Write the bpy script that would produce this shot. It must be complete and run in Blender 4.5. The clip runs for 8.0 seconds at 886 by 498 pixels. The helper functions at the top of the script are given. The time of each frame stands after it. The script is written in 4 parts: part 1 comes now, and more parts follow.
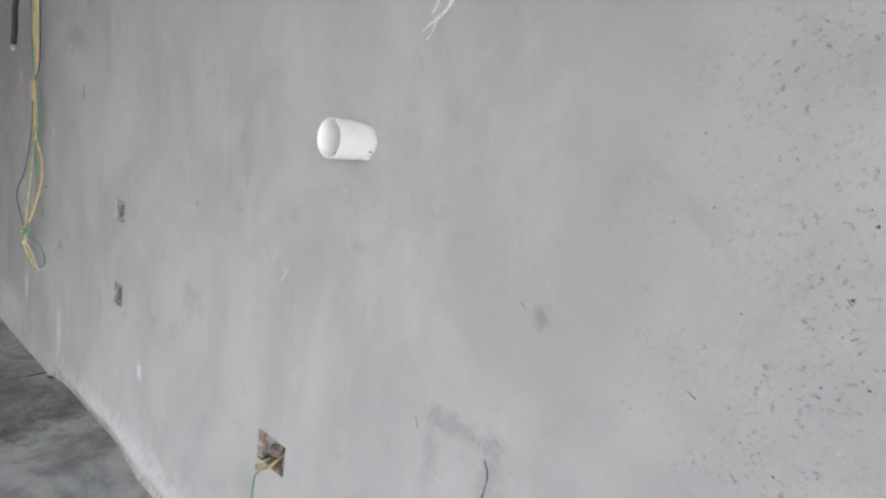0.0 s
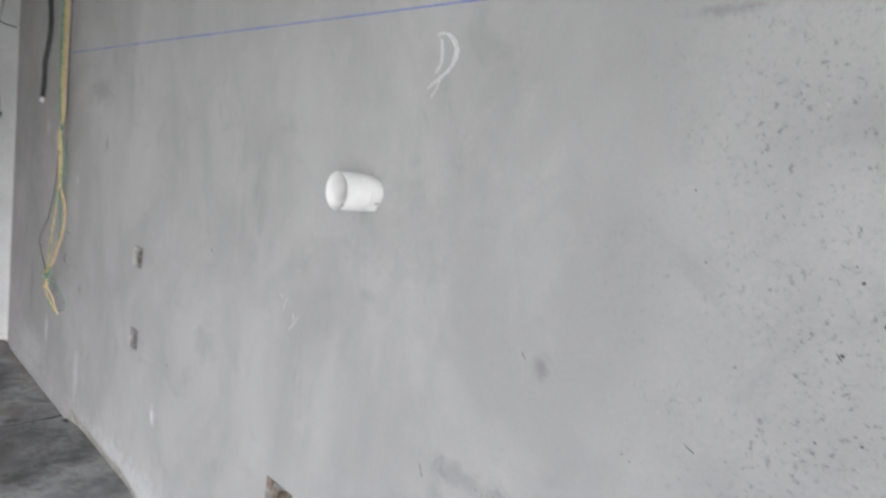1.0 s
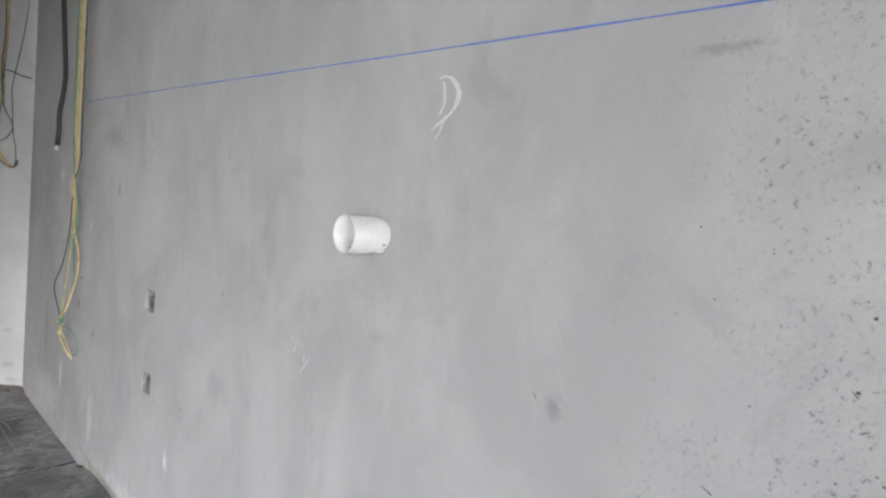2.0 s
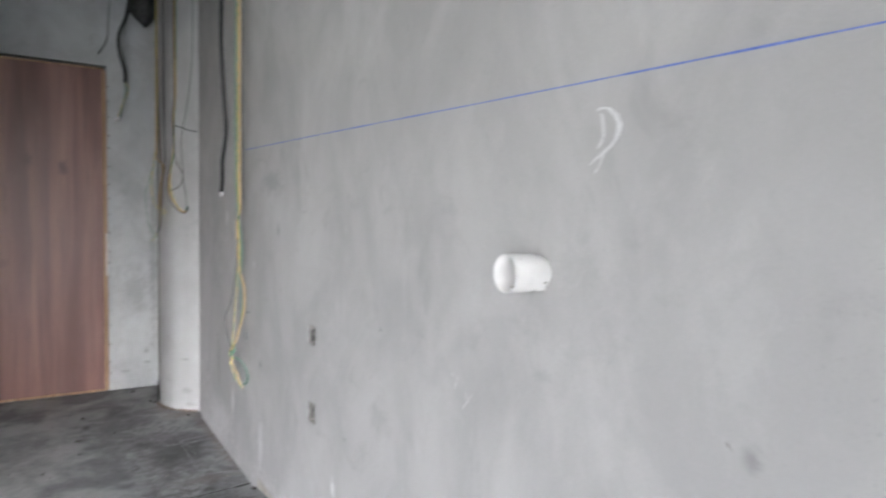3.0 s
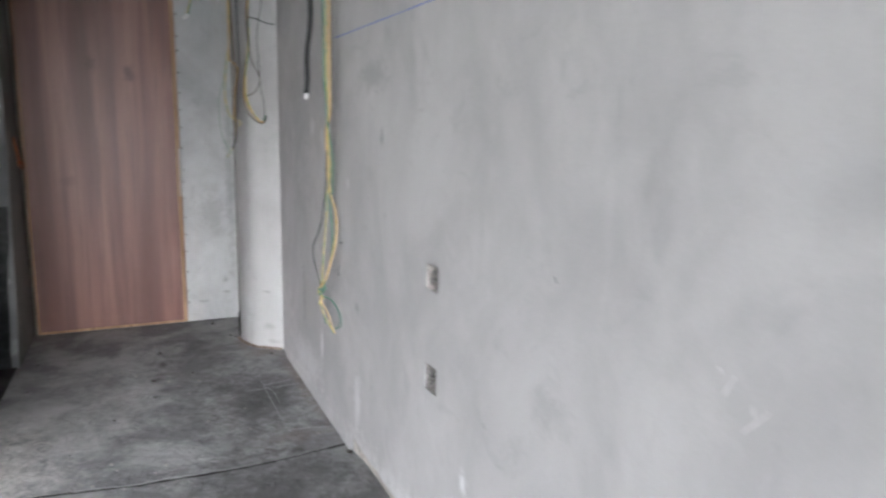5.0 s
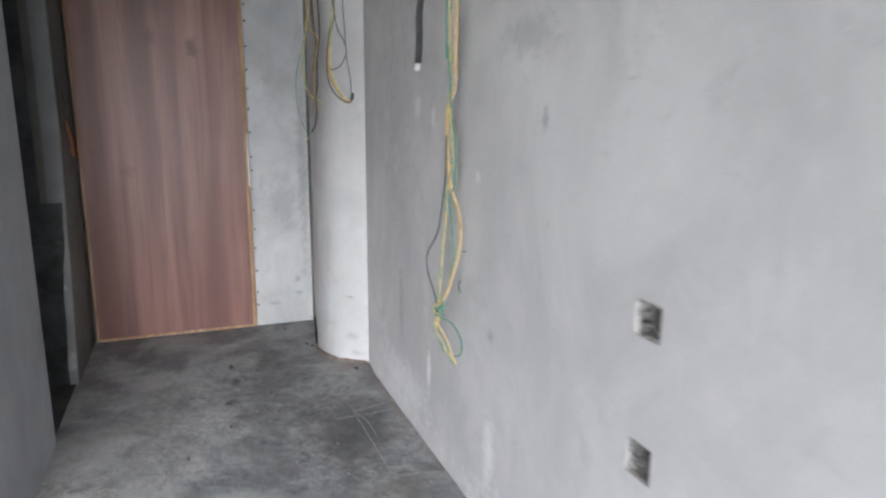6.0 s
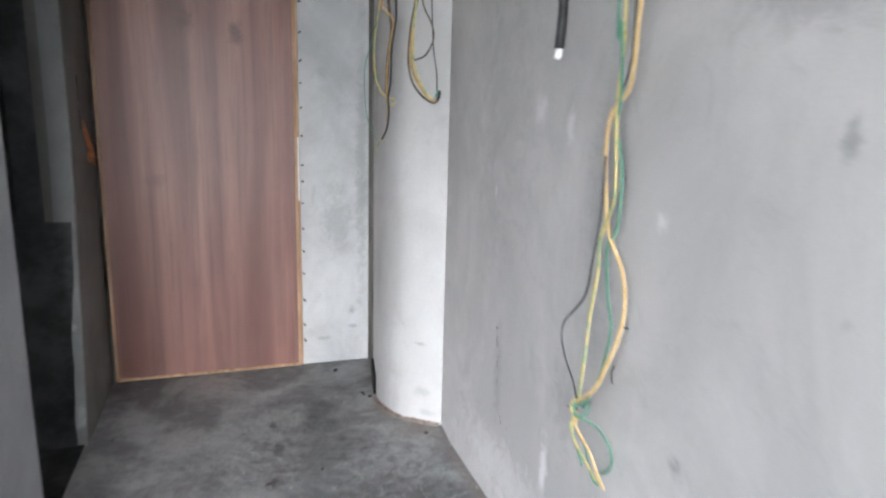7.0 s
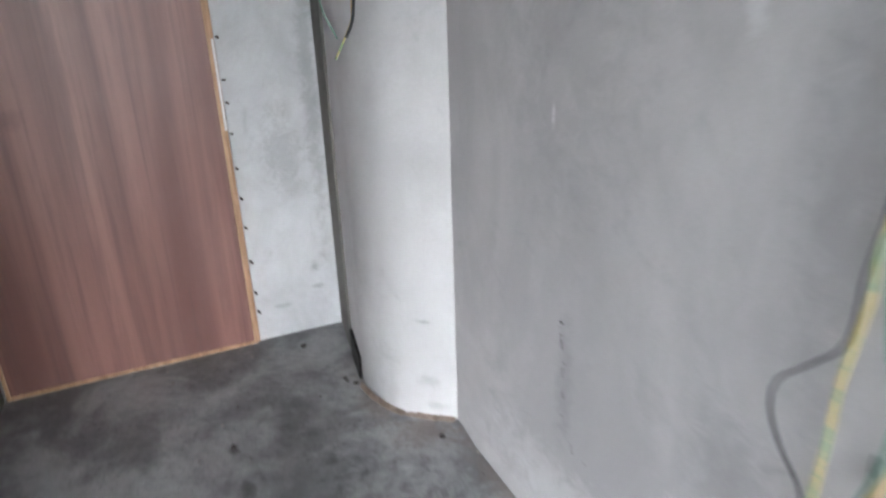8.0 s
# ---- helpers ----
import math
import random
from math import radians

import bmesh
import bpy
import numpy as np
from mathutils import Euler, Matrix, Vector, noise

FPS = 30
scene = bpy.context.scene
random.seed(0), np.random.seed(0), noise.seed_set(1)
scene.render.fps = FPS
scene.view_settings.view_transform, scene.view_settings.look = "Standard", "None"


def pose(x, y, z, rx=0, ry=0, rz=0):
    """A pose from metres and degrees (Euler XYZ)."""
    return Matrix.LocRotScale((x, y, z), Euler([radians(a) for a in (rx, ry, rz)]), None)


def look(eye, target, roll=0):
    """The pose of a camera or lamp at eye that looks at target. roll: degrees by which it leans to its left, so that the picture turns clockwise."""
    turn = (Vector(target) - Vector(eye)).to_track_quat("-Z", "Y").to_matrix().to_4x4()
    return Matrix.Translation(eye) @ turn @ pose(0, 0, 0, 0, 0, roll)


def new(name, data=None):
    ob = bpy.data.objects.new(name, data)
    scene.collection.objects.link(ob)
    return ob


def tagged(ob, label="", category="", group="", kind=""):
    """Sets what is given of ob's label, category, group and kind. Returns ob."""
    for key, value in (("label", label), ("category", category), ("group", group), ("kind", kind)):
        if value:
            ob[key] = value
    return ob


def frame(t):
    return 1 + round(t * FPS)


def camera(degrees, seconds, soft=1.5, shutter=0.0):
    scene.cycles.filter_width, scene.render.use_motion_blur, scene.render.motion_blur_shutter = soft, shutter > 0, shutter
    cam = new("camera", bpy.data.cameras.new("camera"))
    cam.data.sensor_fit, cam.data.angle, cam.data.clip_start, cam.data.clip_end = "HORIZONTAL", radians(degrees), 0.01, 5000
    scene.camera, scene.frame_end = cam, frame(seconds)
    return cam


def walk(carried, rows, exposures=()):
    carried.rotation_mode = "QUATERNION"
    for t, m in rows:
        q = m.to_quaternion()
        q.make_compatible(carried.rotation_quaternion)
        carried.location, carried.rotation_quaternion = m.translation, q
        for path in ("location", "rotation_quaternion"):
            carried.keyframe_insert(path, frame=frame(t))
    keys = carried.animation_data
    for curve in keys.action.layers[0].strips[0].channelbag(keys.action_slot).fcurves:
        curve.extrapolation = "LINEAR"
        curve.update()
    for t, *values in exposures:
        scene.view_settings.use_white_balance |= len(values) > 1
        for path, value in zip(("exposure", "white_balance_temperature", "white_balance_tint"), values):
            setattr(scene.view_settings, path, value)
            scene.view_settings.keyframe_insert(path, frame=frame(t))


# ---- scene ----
cam = camera(69.1, 8.0, soft=2.3, shutter=0.5)
PATH = [
    (0, (0.152, 0.293, 1.102), (1.576, 1.657, 0.764), 6.8),
    (0.5, (0.157, 0.276, 1.11), (1.607, 1.612, 0.775), 6.3),
    (0.8, (0.153, 0.269, 1.112), (1.58, 1.643, 0.836), 6.4),
    (1, (0.151, 0.265, 1.123), (1.54, 1.687, 0.903), 6.5),
    (1.2, (0.142, 0.26, 1.13), (1.499, 1.717, 0.943), 5.7),
    (2.3, (0.158, 0.265, 1.148), (1.513, 1.732, 1.047), 4.3),
    (2.5, (0.153, 0.274, 1.167), (1.436, 1.806, 1.084), 3.1),
    (3, (0.119, 0.309, 1.18), (1.164, 2.01, 1.071), 1.0),
    (3.2, (0.102, 0.328, 1.176), (1.065, 2.075, 1.042), 1.6),
    (3.5, (0.083, 0.366, 1.164), (0.979, 2.141, 0.951), 2.2),
    (4, (0.042, 0.47, 1.136), (1.018, 2.185, 0.814), 3.1),
    (4.2, (0.049, 0.528, 1.13), (1.031, 2.231, 0.763), 3.7),
    (4.5, (0.094, 0.656, 1.101), (0.999, 2.382, 0.65), 2.8),
    (4.8, (0.199, 0.833, 1.103), (1.136, 2.56, 0.73), 2.3),
    (5, (0.22, 0.928, 1.11), (1.064, 2.709, 0.771), 1.2),
    (5.2, (0.194, 1.008, 1.123), (0.981, 2.814, 0.777), 2.6),
    (6.3, (0.143, 1.695, 1.109), (0.851, 3.52, 0.698), -0.1),
    (6.5, (0.165, 1.816, 1.133), (0.866, 3.65, 0.755), -0.1),
    (6.8, (0.155, 1.972, 1.121), (0.776, 3.822, 0.679), 1.1),
    (7, (0.149, 2.124, 1.126), (0.775, 3.979, 0.718), 1.5),
    (7.2, (0.134, 2.253, 1.144), (0.832, 4.039, 0.576), 2.2),
    (7.5, (0.083, 2.446, 1.171), (0.855, 4.131, 0.417), -0.4),
    (7.8, (0.136, 2.676, 1.156), (0.95, 4.341, 0.404), 0.2),
    (8, (0.213, 2.839, 1.128), (0.98, 4.53, 0.385), -1.9),
]
walk(cam, [(t, look(eye, target, roll)) for t, eye, target, roll in PATH], [(0, 4.58, 6250, 12), (2.5, 4.68, 6250, 12), (3.5, 4.85, 6150, 13), (4.5, 4.8, 6150, 13), (5, 4.83, 6150, 13), (6.5, 5.24, 6050, 12), (7, 5.4, 6050, 12), (7.5, 5.42, 6050, 12), (8, 5.2, 5980, 12)])

# ---- light: an overcast day through the big window behind the walk ----
world = bpy.data.worlds.new("overcast_sky")
scene.world = world
world.use_nodes = True
wn = world.node_tree
sky = wn.nodes.new("ShaderNodeTexSky")
sky.sky_type = "NISHITA"
sky.sun_disc = False
sky.sun_elevation = radians(38)
sky.sun_rotation = radians(180)
sky.air_density, sky.dust_density, sky.ozone_density = 1.0, 6.0, 1.0
cloud = wn.nodes.new("ShaderNodeHueSaturation")
cloud.inputs["Saturation"].default_value = 0.25
wn.links.new(sky.outputs[0], cloud.inputs["Color"])
wn.links.new(cloud.outputs[0], wn.nodes["Background"].inputs[0])
wn.nodes["Background"].inputs[1].default_value = 0.1

sun = new("sun", bpy.data.lights.new("sun", "SUN"))
sun.data.energy, sun.data.angle, sun.data.color = 1.0, radians(10), (1.0, 0.98, 0.95)
sun.matrix_world = look((0, 0, 0), (0.0, 0.788, -0.616))


# ---- plan ----
WALL = 0.863      # face of the long plastered wall
LEFT = -0.335     # face of the left wall
FAR = 4.935       # face of the end wall
BACK = -4.6
HIGH = 2.78
CRACK = 3.055     # joint between the two floor pours


# ---- materials ----
class Nodes:
    def __init__(self, name):
        self.m = bpy.data.materials.new(name)
        self.m.use_nodes = True
        self.t = self.m.node_tree
        self.p = self.t.nodes["Principled BSDF"]
        self.co = self.t.nodes.new("ShaderNodeTexCoord").outputs["Object"]

    def link(self, a, b):
        self.t.links.new(a, b)

    def noise(self, scale, detail=6.0, rough=0.6, stretch=(1, 1, 1), warp=0.0):
        mp = self.t.nodes.new("ShaderNodeMapping")
        mp.inputs["Scale"].default_value = stretch
        self.link(self.co, mp.inputs["Vector"])
        n = self.t.nodes.new("ShaderNodeTexNoise")
        n.inputs["Scale"].default_value, n.inputs["Detail"].default_value = scale, detail
        n.inputs["Roughness"].default_value, n.inputs["Distortion"].default_value = rough, warp
        self.link(mp.outputs[0], n.inputs["Vector"])
        return n.outputs["Fac"]

    def span(self, v, a, b, lo=0.0, hi=1.0):
        n = self.t.nodes.new("ShaderNodeMapRange")
        n.interpolation_type = "SMOOTHSTEP"
        for i, x in zip((1, 2, 3, 4), (a, b, lo, hi)):
            n.inputs[i].default_value = x
        self.link(v, n.inputs[0])
        return n.outputs[0]

    def math(self, op, a, b):
        n = self.t.nodes.new("ShaderNodeMath")
        n.operation = op
        for i, x in enumerate((a, b)):
            if isinstance(x, (int, float)):
                n.inputs[i].default_value = x
            else:
                self.link(x, n.inputs[i])
        return n.outputs[0]

    def mix(self, f, a, b):
        n = self.t.nodes.new("ShaderNodeMix")
        n.data_type = "RGBA"
        for i, x in ((0, f), (6, a), (7, b)):
            if isinstance(x, (int, float)):
                n.inputs[i].default_value = x
            elif isinstance(x, tuple):
                n.inputs[i].default_value = (*x, 1)
            else:
                self.link(x, n.inputs[i])
        return n.outputs[2]

    def spot(self, place, size):
        """A spot with a ragged edge round a place, for stains and for painted light and shade."""
        mp = self.t.nodes.new("ShaderNodeMapping")
        mp.vector_type = "TEXTURE"
        mp.inputs["Location"].default_value = place
        mp.inputs["Scale"].default_value = size
        self.link(self.co, mp.inputs["Vector"])
        d = self.t.nodes.new("ShaderNodeVectorMath")
        d.operation = "LENGTH"
        self.link(mp.outputs[0], d.inputs[0])
        return self.span(self.math("ADD", d.outputs["Value"], self.math("MULTIPLY", self.math("SUBTRACT", self.noise(22, 6, 0.75, (1, 1, 1), 0.8), 0.5), 3.2)), 0.1, 1.3, 1, 0)

    def done(self, colour, rough=0.85, bump=None, height=0.004, strength=0.6, metal=0.0, spec=0.35):
        for key, x in (("Base Color", colour), ("Roughness", rough)):
            if isinstance(x, tuple):
                self.p.inputs[key].default_value = (*x, 1)
            elif isinstance(x, (int, float)):
                self.p.inputs[key].default_value = x
            else:
                self.link(x, self.p.inputs[key])
        self.p.inputs["Metallic"].default_value = metal
        self.p.inputs["Specular IOR Level"].default_value = spec
        if bump is not None:
            b = self.t.nodes.new("ShaderNodeBump")
            b.inputs["Distance"].default_value, b.inputs["Strength"].default_value = height, strength
            self.link(bump, b.inputs["Height"])
            self.link(b.outputs[0], self.p.inputs["Normal"])
        return self.m


def plaster(name, light, dark, stains=(), pale=(), pits=False):
    n = Nodes(name)
    base = n.mix(n.span(n.noise(2.2, 7, 0.62, (1, 1, 0.75), 0.6), 0.32, 0.7), dark, light)
    sweep = n.span(n.noise(5, 6, 0.62, (1, 1.0, 0.62), 1.0), 0.5, 0.75)
    base = n.mix(n.math("MULTIPLY", sweep, 0.22), base, tuple(c * 1.22 for c in light))
    smear = n.span(n.noise(8, 8, 0.66, (1, 0.8, 0.75), 1.2), 0.56, 0.74)
    base = n.mix(n.math("MULTIPLY", smear, 0.36), base, tuple(c * 0.72 for c in dark))
    cloud = n.span(n.noise(4.2, 5, 0.6, (1, 1.0, 0.8), 0.5), 0.5, 0.72)
    base = n.mix(n.math("MULTIPLY", cloud, 0.3), base, tuple(c * 0.82 for c in dark))
    for place, size, depth in stains:
        base = n.mix(n.math("MULTIPLY", n.spot(place, size), depth), base, tuple(c * 0.5 for c in dark))
    for place, size, depth in pale:
        base = n.mix(n.math("MULTIPLY", n.spot(place, size), depth), base, tuple(min(0.85, c * 1.7) for c in light))
    fine = n.noise(160, 4, 0.7)
    base = n.mix(n.math("MULTIPLY", n.span(fine, 0.35, 0.65), 0.10), base, tuple(c * 0.7 for c in dark))
    lumps = n.noise(14, 6, 0.6, (1, 1, 0.6))
    height = n.math("ADD", n.math("MULTIPLY", lumps, 0.7), n.math("MULTIPLY", fine, 0.12))
    if pits:
        sep = n.t.nodes.new("ShaderNodeSeparateXYZ")
        n.link(n.co, sep.inputs[0])
        where = n.math("MULTIPLY", n.span(sep.outputs["Y"], 0.25, 0.85, 1, 0), n.span(n.noise(8, 6, 0.78), 0.44, 0.58))
        pit = n.math("MULTIPLY", n.span(n.noise(150, 3, 0.7, (1, 1, 1), 0.4), 0.62, 0.66), where)
        knob = n.math("MULTIPLY", n.span(n.noise(150, 3, 0.7, (1, 1.1, 1)), 0.65, 0.69), where)
        base = n.mix(n.math("MULTIPLY", knob, 0.5), base, tuple(c * 1.35 for c in light))
        base = n.mix(n.math("MULTIPLY", pit, 0.72), base, tuple(c * 0.3 for c in dark))
        height = n.math("ADD", n.math("SUBTRACT", height, n.math("MULTIPLY", pit, 1.6)), knob)
        # Fine grit; it also puts shade into the colour towards the near end.
        grit_shade = n.math("MULTIPLY", n.span(n.noise(150, 4, 0.8), 0.48, 0.7), n.span(sep.outputs["Y"], 0.35, 0.72, 1, 0))
        base = n.mix(n.math("MULTIPLY", grit_shade, 0.30), base, tuple(c * 0.4 for c in dark))
    return n.done(base, n.span(lumps, 0.2, 0.8, 0.78, 0.95), height, 0.006, 0.5)


GREY, DIM = (0.52, 0.512, 0.512), (0.41, 0.404, 0.404)
WALL_STAINS = (
    ((WALL, 0.89, 0.665), (0.3, 0.09, 0.022), 0.35),
    ((WALL, 0.95, 0.60), (0.3, 0.018, 0.09), 0.3),
    ((WALL, 0.825, 0.58), (0.3, 0.025, 0.11), 0.4),
    ((WALL, 0.775, 0.882), (0.3, 0.016, 0.02), 0.6),
    ((WALL, 1.18, 0.895), (0.3, 0.025, 0.014), 0.25),
    ((WALL, 1.83, 0.63), (0.3, 0.07, 0.05), 0.25),
    ((WALL, 1.13, 1.02), (0.3, 0.14, 0.11), 0.18),
    ((WALL, 2.80, 1.29), (0.3, 0.16, 0.05), 0.4),
    ((WALL, 0.59, 1.34), (0.3, 0.055, 0.008), 0.5),
    ((WALL, 3.72, 0.40), (0.3, 0.03, 0.16), 0.35),
    ((WALL, 3.33, 0.49), (0.3, 0.08, 0.10), 0.35),
    ((WALL, 3.24, 0.95), (0.3, 0.06, 0.35), 0.3),
    ((WALL, 2.955, 0.535), (0.3, 0.022, 0.022), 0.6),
    ((WALL, 2.714, 1.105), (0.3, 0.014, 0.035), 0.55),
    ((WALL, 2.43, 1.178), (0.3, 0.02, 0.008), 0.4),
    ((WALL, 3.75, 1.1), (0.3, 0.2, 0.4), 0.22),
)
WALL_PALE = (
    ((WALL, 2.153, 0.323), (0.3, 0.02, 0.03), 0.7),
    ((WALL, 2.95, 0.20), (0.3, 0.04, 0.12), 0.4),
    ((WALL, 3.535, 1.145), (0.3, 0.035, 0.05), 0.35),
    ((WALL, 3.39, 1.11), (0.3, 0.02, 0.04), 0.35),
    ((WALL, 3.785, 0.92), (0.3, 0.004, 0.02), 0.7),
    ((WALL, 3.053, 0.955), (0.3, 0.02, 0.02), 0.4),
    ((WALL, 3.42, 0.27), (0.3, 0.02, 0.09), 0.6),
    ((WALL, 3.70, 0.12), (0.3, 0.30, 0.10), 0.3),
    ((WALL, 0.80, 1.02), (0.3, 0.05, 0.16), 0.09),
    ((WALL, 2.3, 0.06), (0.3, 0.8, 0.07), 0.35),
)
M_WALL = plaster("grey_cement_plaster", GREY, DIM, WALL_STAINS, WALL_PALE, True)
M_PLAIN = plaster("bare_cement_plaster", (0.43, 0.44, 0.45), (0.33, 0.34, 0.35))
M_PILLAR = plaster("pale_skim_plaster", (0.565, 0.57, 0.575), (0.47, 0.475, 0.48),
                   (((0.79, 4.27, 0.305), (0.022, 0.3, 0.008), 0.55), ((0.8, 4.25, 0.12), (0.03, 0.3, 0.02), 0.35), ((0.82, 4.25, 0.04), (0.03, 0.3, 0.012), 0.35)))
# The tall patch at x 0.71 paints soft shade along the pillar corner.
M_END = plaster("patchy_skim_plaster", (0.62, 0.64, 0.655), (0.44, 0.46, 0.475),
                (((0.665, FAR, 0.165), (0.025, 0.3, 0.012), 0.5), ((0.54, FAR, 0.116), (0.03, 0.3, 0.010), 0.4), ((0.665, FAR, 0.24), (0.02, 0.3, 0.02), 0.5), ((0.71, FAR, 0.9), (0.03, 0.3, 0.6), 0.4), ((0.6, FAR, 0.66), (0.07, 0.3, 0.16), 0.36)))


def screed():
    n = Nodes("dusty_cement_screed")
    c = n.mix(n.span(n.noise(3.6, 7, 0.62, (1, 1, 1), 0.35), 0.38, 0.62), (0.222, 0.228, 0.232), (0.46, 0.468, 0.472))
    c = n.mix(n.math("MULTIPLY", n.span(n.noise(13, 7, 0.75, (0.9, 1.25, 1), 0.15), 0.50, 0.72), 0.36), c, (0.50, 0.508, 0.512))
    c = n.mix(n.math("MULTIPLY", n.span(n.noise(15, 6, 0.7, (0.9, 1.25, 1), 0.3), 0.52, 0.72), 0.45), c, (0.135, 0.138, 0.14))
    c = n.mix(n.math("MULTIPLY", n.span(n.noise(75, 4, 0.7, (0.7, 1.5, 1)), 0.62, 0.7), 0.6), c, (0.52, 0.52, 0.51))
    # Pale left patches: dust, with light from the side opening painted in.
    for place, size, depth in (((-0.10, 3.75, 0), (0.36, 0.6, 0.4), 0.2), ((-0.30, 3.30, 0), (0.18, 0.36, 0.3), 0.9), ((-0.20, 3.2, 0), (0.2, 0.12, 0.3), 0.5)):
        c = n.mix(n.math("MULTIPLY", n.spot(place, size), depth), c, (0.74, 0.72, 0.70))
    for place, size, depth in (((0.62, 3.6, 0), (0.22, 0.55, 0.3), 0.7), ((0.6, 2.8, 0), (0.36, 0.32, 0.3), 0.65), ((0.3, 4.3, 0), (0.2, 0.3, 0.3), 0.15), ((0.5, 4.4, 0), (0.16, 0.2, 0.3), 0.25), ((0.245, 3.98, 0), (0.03, 0.035, 0.3), 0.7), ((0.28, 4.19, 0), (0.02, 0.05, 0.3), 0.7), ((0.27, 4.05, 0), (0.05, 0.03, 0.3), 0.5), ((0.27, 4.37, 0), (0.015, 0.03, 0.3), 0.8),
                               ((0.76, 2.65, 0), (0.10, 0.022, 0.3), 0.6), ((0.61, 2.58, 0), (0.06, 0.045, 0.3), 0.6), ((0.48, 2.48, 0), (0.09, 0.03, 0.3), 0.6), ((0.37, 2.42, 0), (0.08, 0.022, 0.3), 0.5), ((0.5, 3.09, 0), (0.4, 0.03, 0.3), 0.5)):
        c = n.mix(n.math("MULTIPLY", n.spot(place, size), depth), c, (0.095, 0.092, 0.09))
    for place, size, depth in (((0.85, 3.75, 0), (0.045, 0.6, 0.3), 0.7), ((0.76, 4.2, 0), (0.11, 0.08, 0.3), 0.7), ((0.68, 4.4, 0), (0.05, 0.16, 0.3), 0.6), ((0.42, 2.40, 0), (0.06, 0.03, 0.3), 0.5), ((0.70, 3.20, 0), (0.14, 0.08, 0.3), 0.4)):
        c = n.mix(n.math("MULTIPLY", n.spot(place, size), depth), c, (0.29, 0.25, 0.22))
    fine = n.noise(120, 5, 0.75)
    c = n.mix(n.math("MULTIPLY", n.span(fine, 0.4, 0.66), 0.18), c, (0.15, 0.15, 0.15))
    bump = n.math("ADD", n.math("MULTIPLY", n.noise(20, 6, 0.6, (0.9, 1.2, 1)), 1.2), n.math("MULTIPLY", fine, 0.22))
    return n.done(c, n.span(n.noise(8, 4), 0.3, 0.7, 0.6, 0.9), bump, 0.013, 0.8)


def board():
    n = Nodes("brown_wood_laminate")
    grain = n.noise(30, 8, 0.7, (1, 1, 0.035), 0.5)
    band = n.noise(7, 3, 0.5, (1, 1, 0.06), 0.2)
    c = n.mix(n.span(band, 0.34, 0.68), (0.155, 0.074, 0.063), (0.288, 0.151, 0.128))
    c = n.mix(n.math("MULTIPLY", n.span(grain, 0.42, 0.68), 0.55), c, (0.11, 0.062, 0.055))
    dust = n.span(n.noise(3.0, 6, 0.6, (1, 1, 0.5)), 0.4, 0.7)
    c = n.mix(n.math("MULTIPLY", dust, 0.11), c, (0.34, 0.27, 0.26))
    for place, size, depth in (((0.20, 4.91, 1.42), (0.035, 0.3, 0.05), 0.75), ((0.02, 4.91, 1.46), (0.03, 0.3, 0.05), 0.6),
                               ((-0.12, 4.91, 0.84), (0.05, 0.3, 0.03), 0.25)):
        c = n.mix(n.math("MULTIPLY", n.spot(place, size), depth), c, (0.085, 0.045, 0.04))
    return n.done(c, n.span(grain, 0.3, 0.7, 0.36, 0.43), grain, 0.0012, 0.35, spec=0.45)


def simple(name, a, b, scale=30, rough=0.6, height=0.001, stretch=(1, 1, 1), spec=0.35):
    n = Nodes(name)
    f = n.noise(scale, 5, 0.65, stretch)
    return n.done(n.mix(n.span(f, 0.35, 0.68), a, b), rough, f, height, 0.5, spec=spec)


M_FLOOR = screed()
M_DOOR = board()
M_EDGE = simple("raw_wood_edging", (0.34, 0.21, 0.125), (0.56, 0.38, 0.24), 40, 0.6, 0.001, (1, 1, 0.1))
M_CREAM = simple("exposed_cream_mortar", (0.34, 0.315, 0.28), (0.54, 0.515, 0.47), 35, 0.95, 0.006)
M_PVC = simple("white_pvc", (0.79, 0.79, 0.785), (0.85, 0.85, 0.845), 18, 0.35, 0.0006, spec=0.5)
M_BORE = simple("grey_brown_pipe_bore", (0.24, 0.215, 0.19), (0.42, 0.39, 0.36), 30, 0.8, 0.002)
M_GRIT = simple("grey_recess_grit", (0.10, 0.098, 0.095), (0.22, 0.215, 0.21), 60, 0.95, 0.004)
M_DIRT = simple("dry_cement_dirt", (0.20, 0.19, 0.18), (0.42, 0.40, 0.38), 60, 0.95, 0.004)
M_YELLOW = simple("yellow_cable_sheath", (0.58, 0.41, 0.18), (0.72, 0.54, 0.29), 60, 0.5, 0.0005)
def striped():
    n = Nodes("yellow_green_striped_sheath")
    f = n.noise(48, 2, 0.5)
    return n.done(n.mix(n.span(f, 0.46, 0.66), (0.56, 0.47, 0.19), (0.26, 0.36, 0.19)), 0.5, n.noise(80, 3), 0.0005)


M_LEMON = striped()
M_GREEN = simple("green_cable_sheath", (0.075, 0.21, 0.145), (0.13, 0.31, 0.22), 60, 0.5, 0.0005)
M_BLACK = simple("black_cable_sheath", (0.018, 0.02, 0.022), (0.045, 0.048, 0.05), 60, 0.5, 0.0005)
M_BROWN = simple("brown_cable_sheath", (0.085, 0.07, 0.06), (0.15, 0.12, 0.10), 60, 0.55, 0.0005)
M_OCHRE = simple("ochre_cable_sheath", (0.40, 0.26, 0.10), (0.55, 0.38, 0.17), 60, 0.5, 0.0005)
M_RUST = simple("brown_crumbly_mortar", (0.20, 0.155, 0.125), (0.34, 0.28, 0.24), 50, 0.95, 0.004)
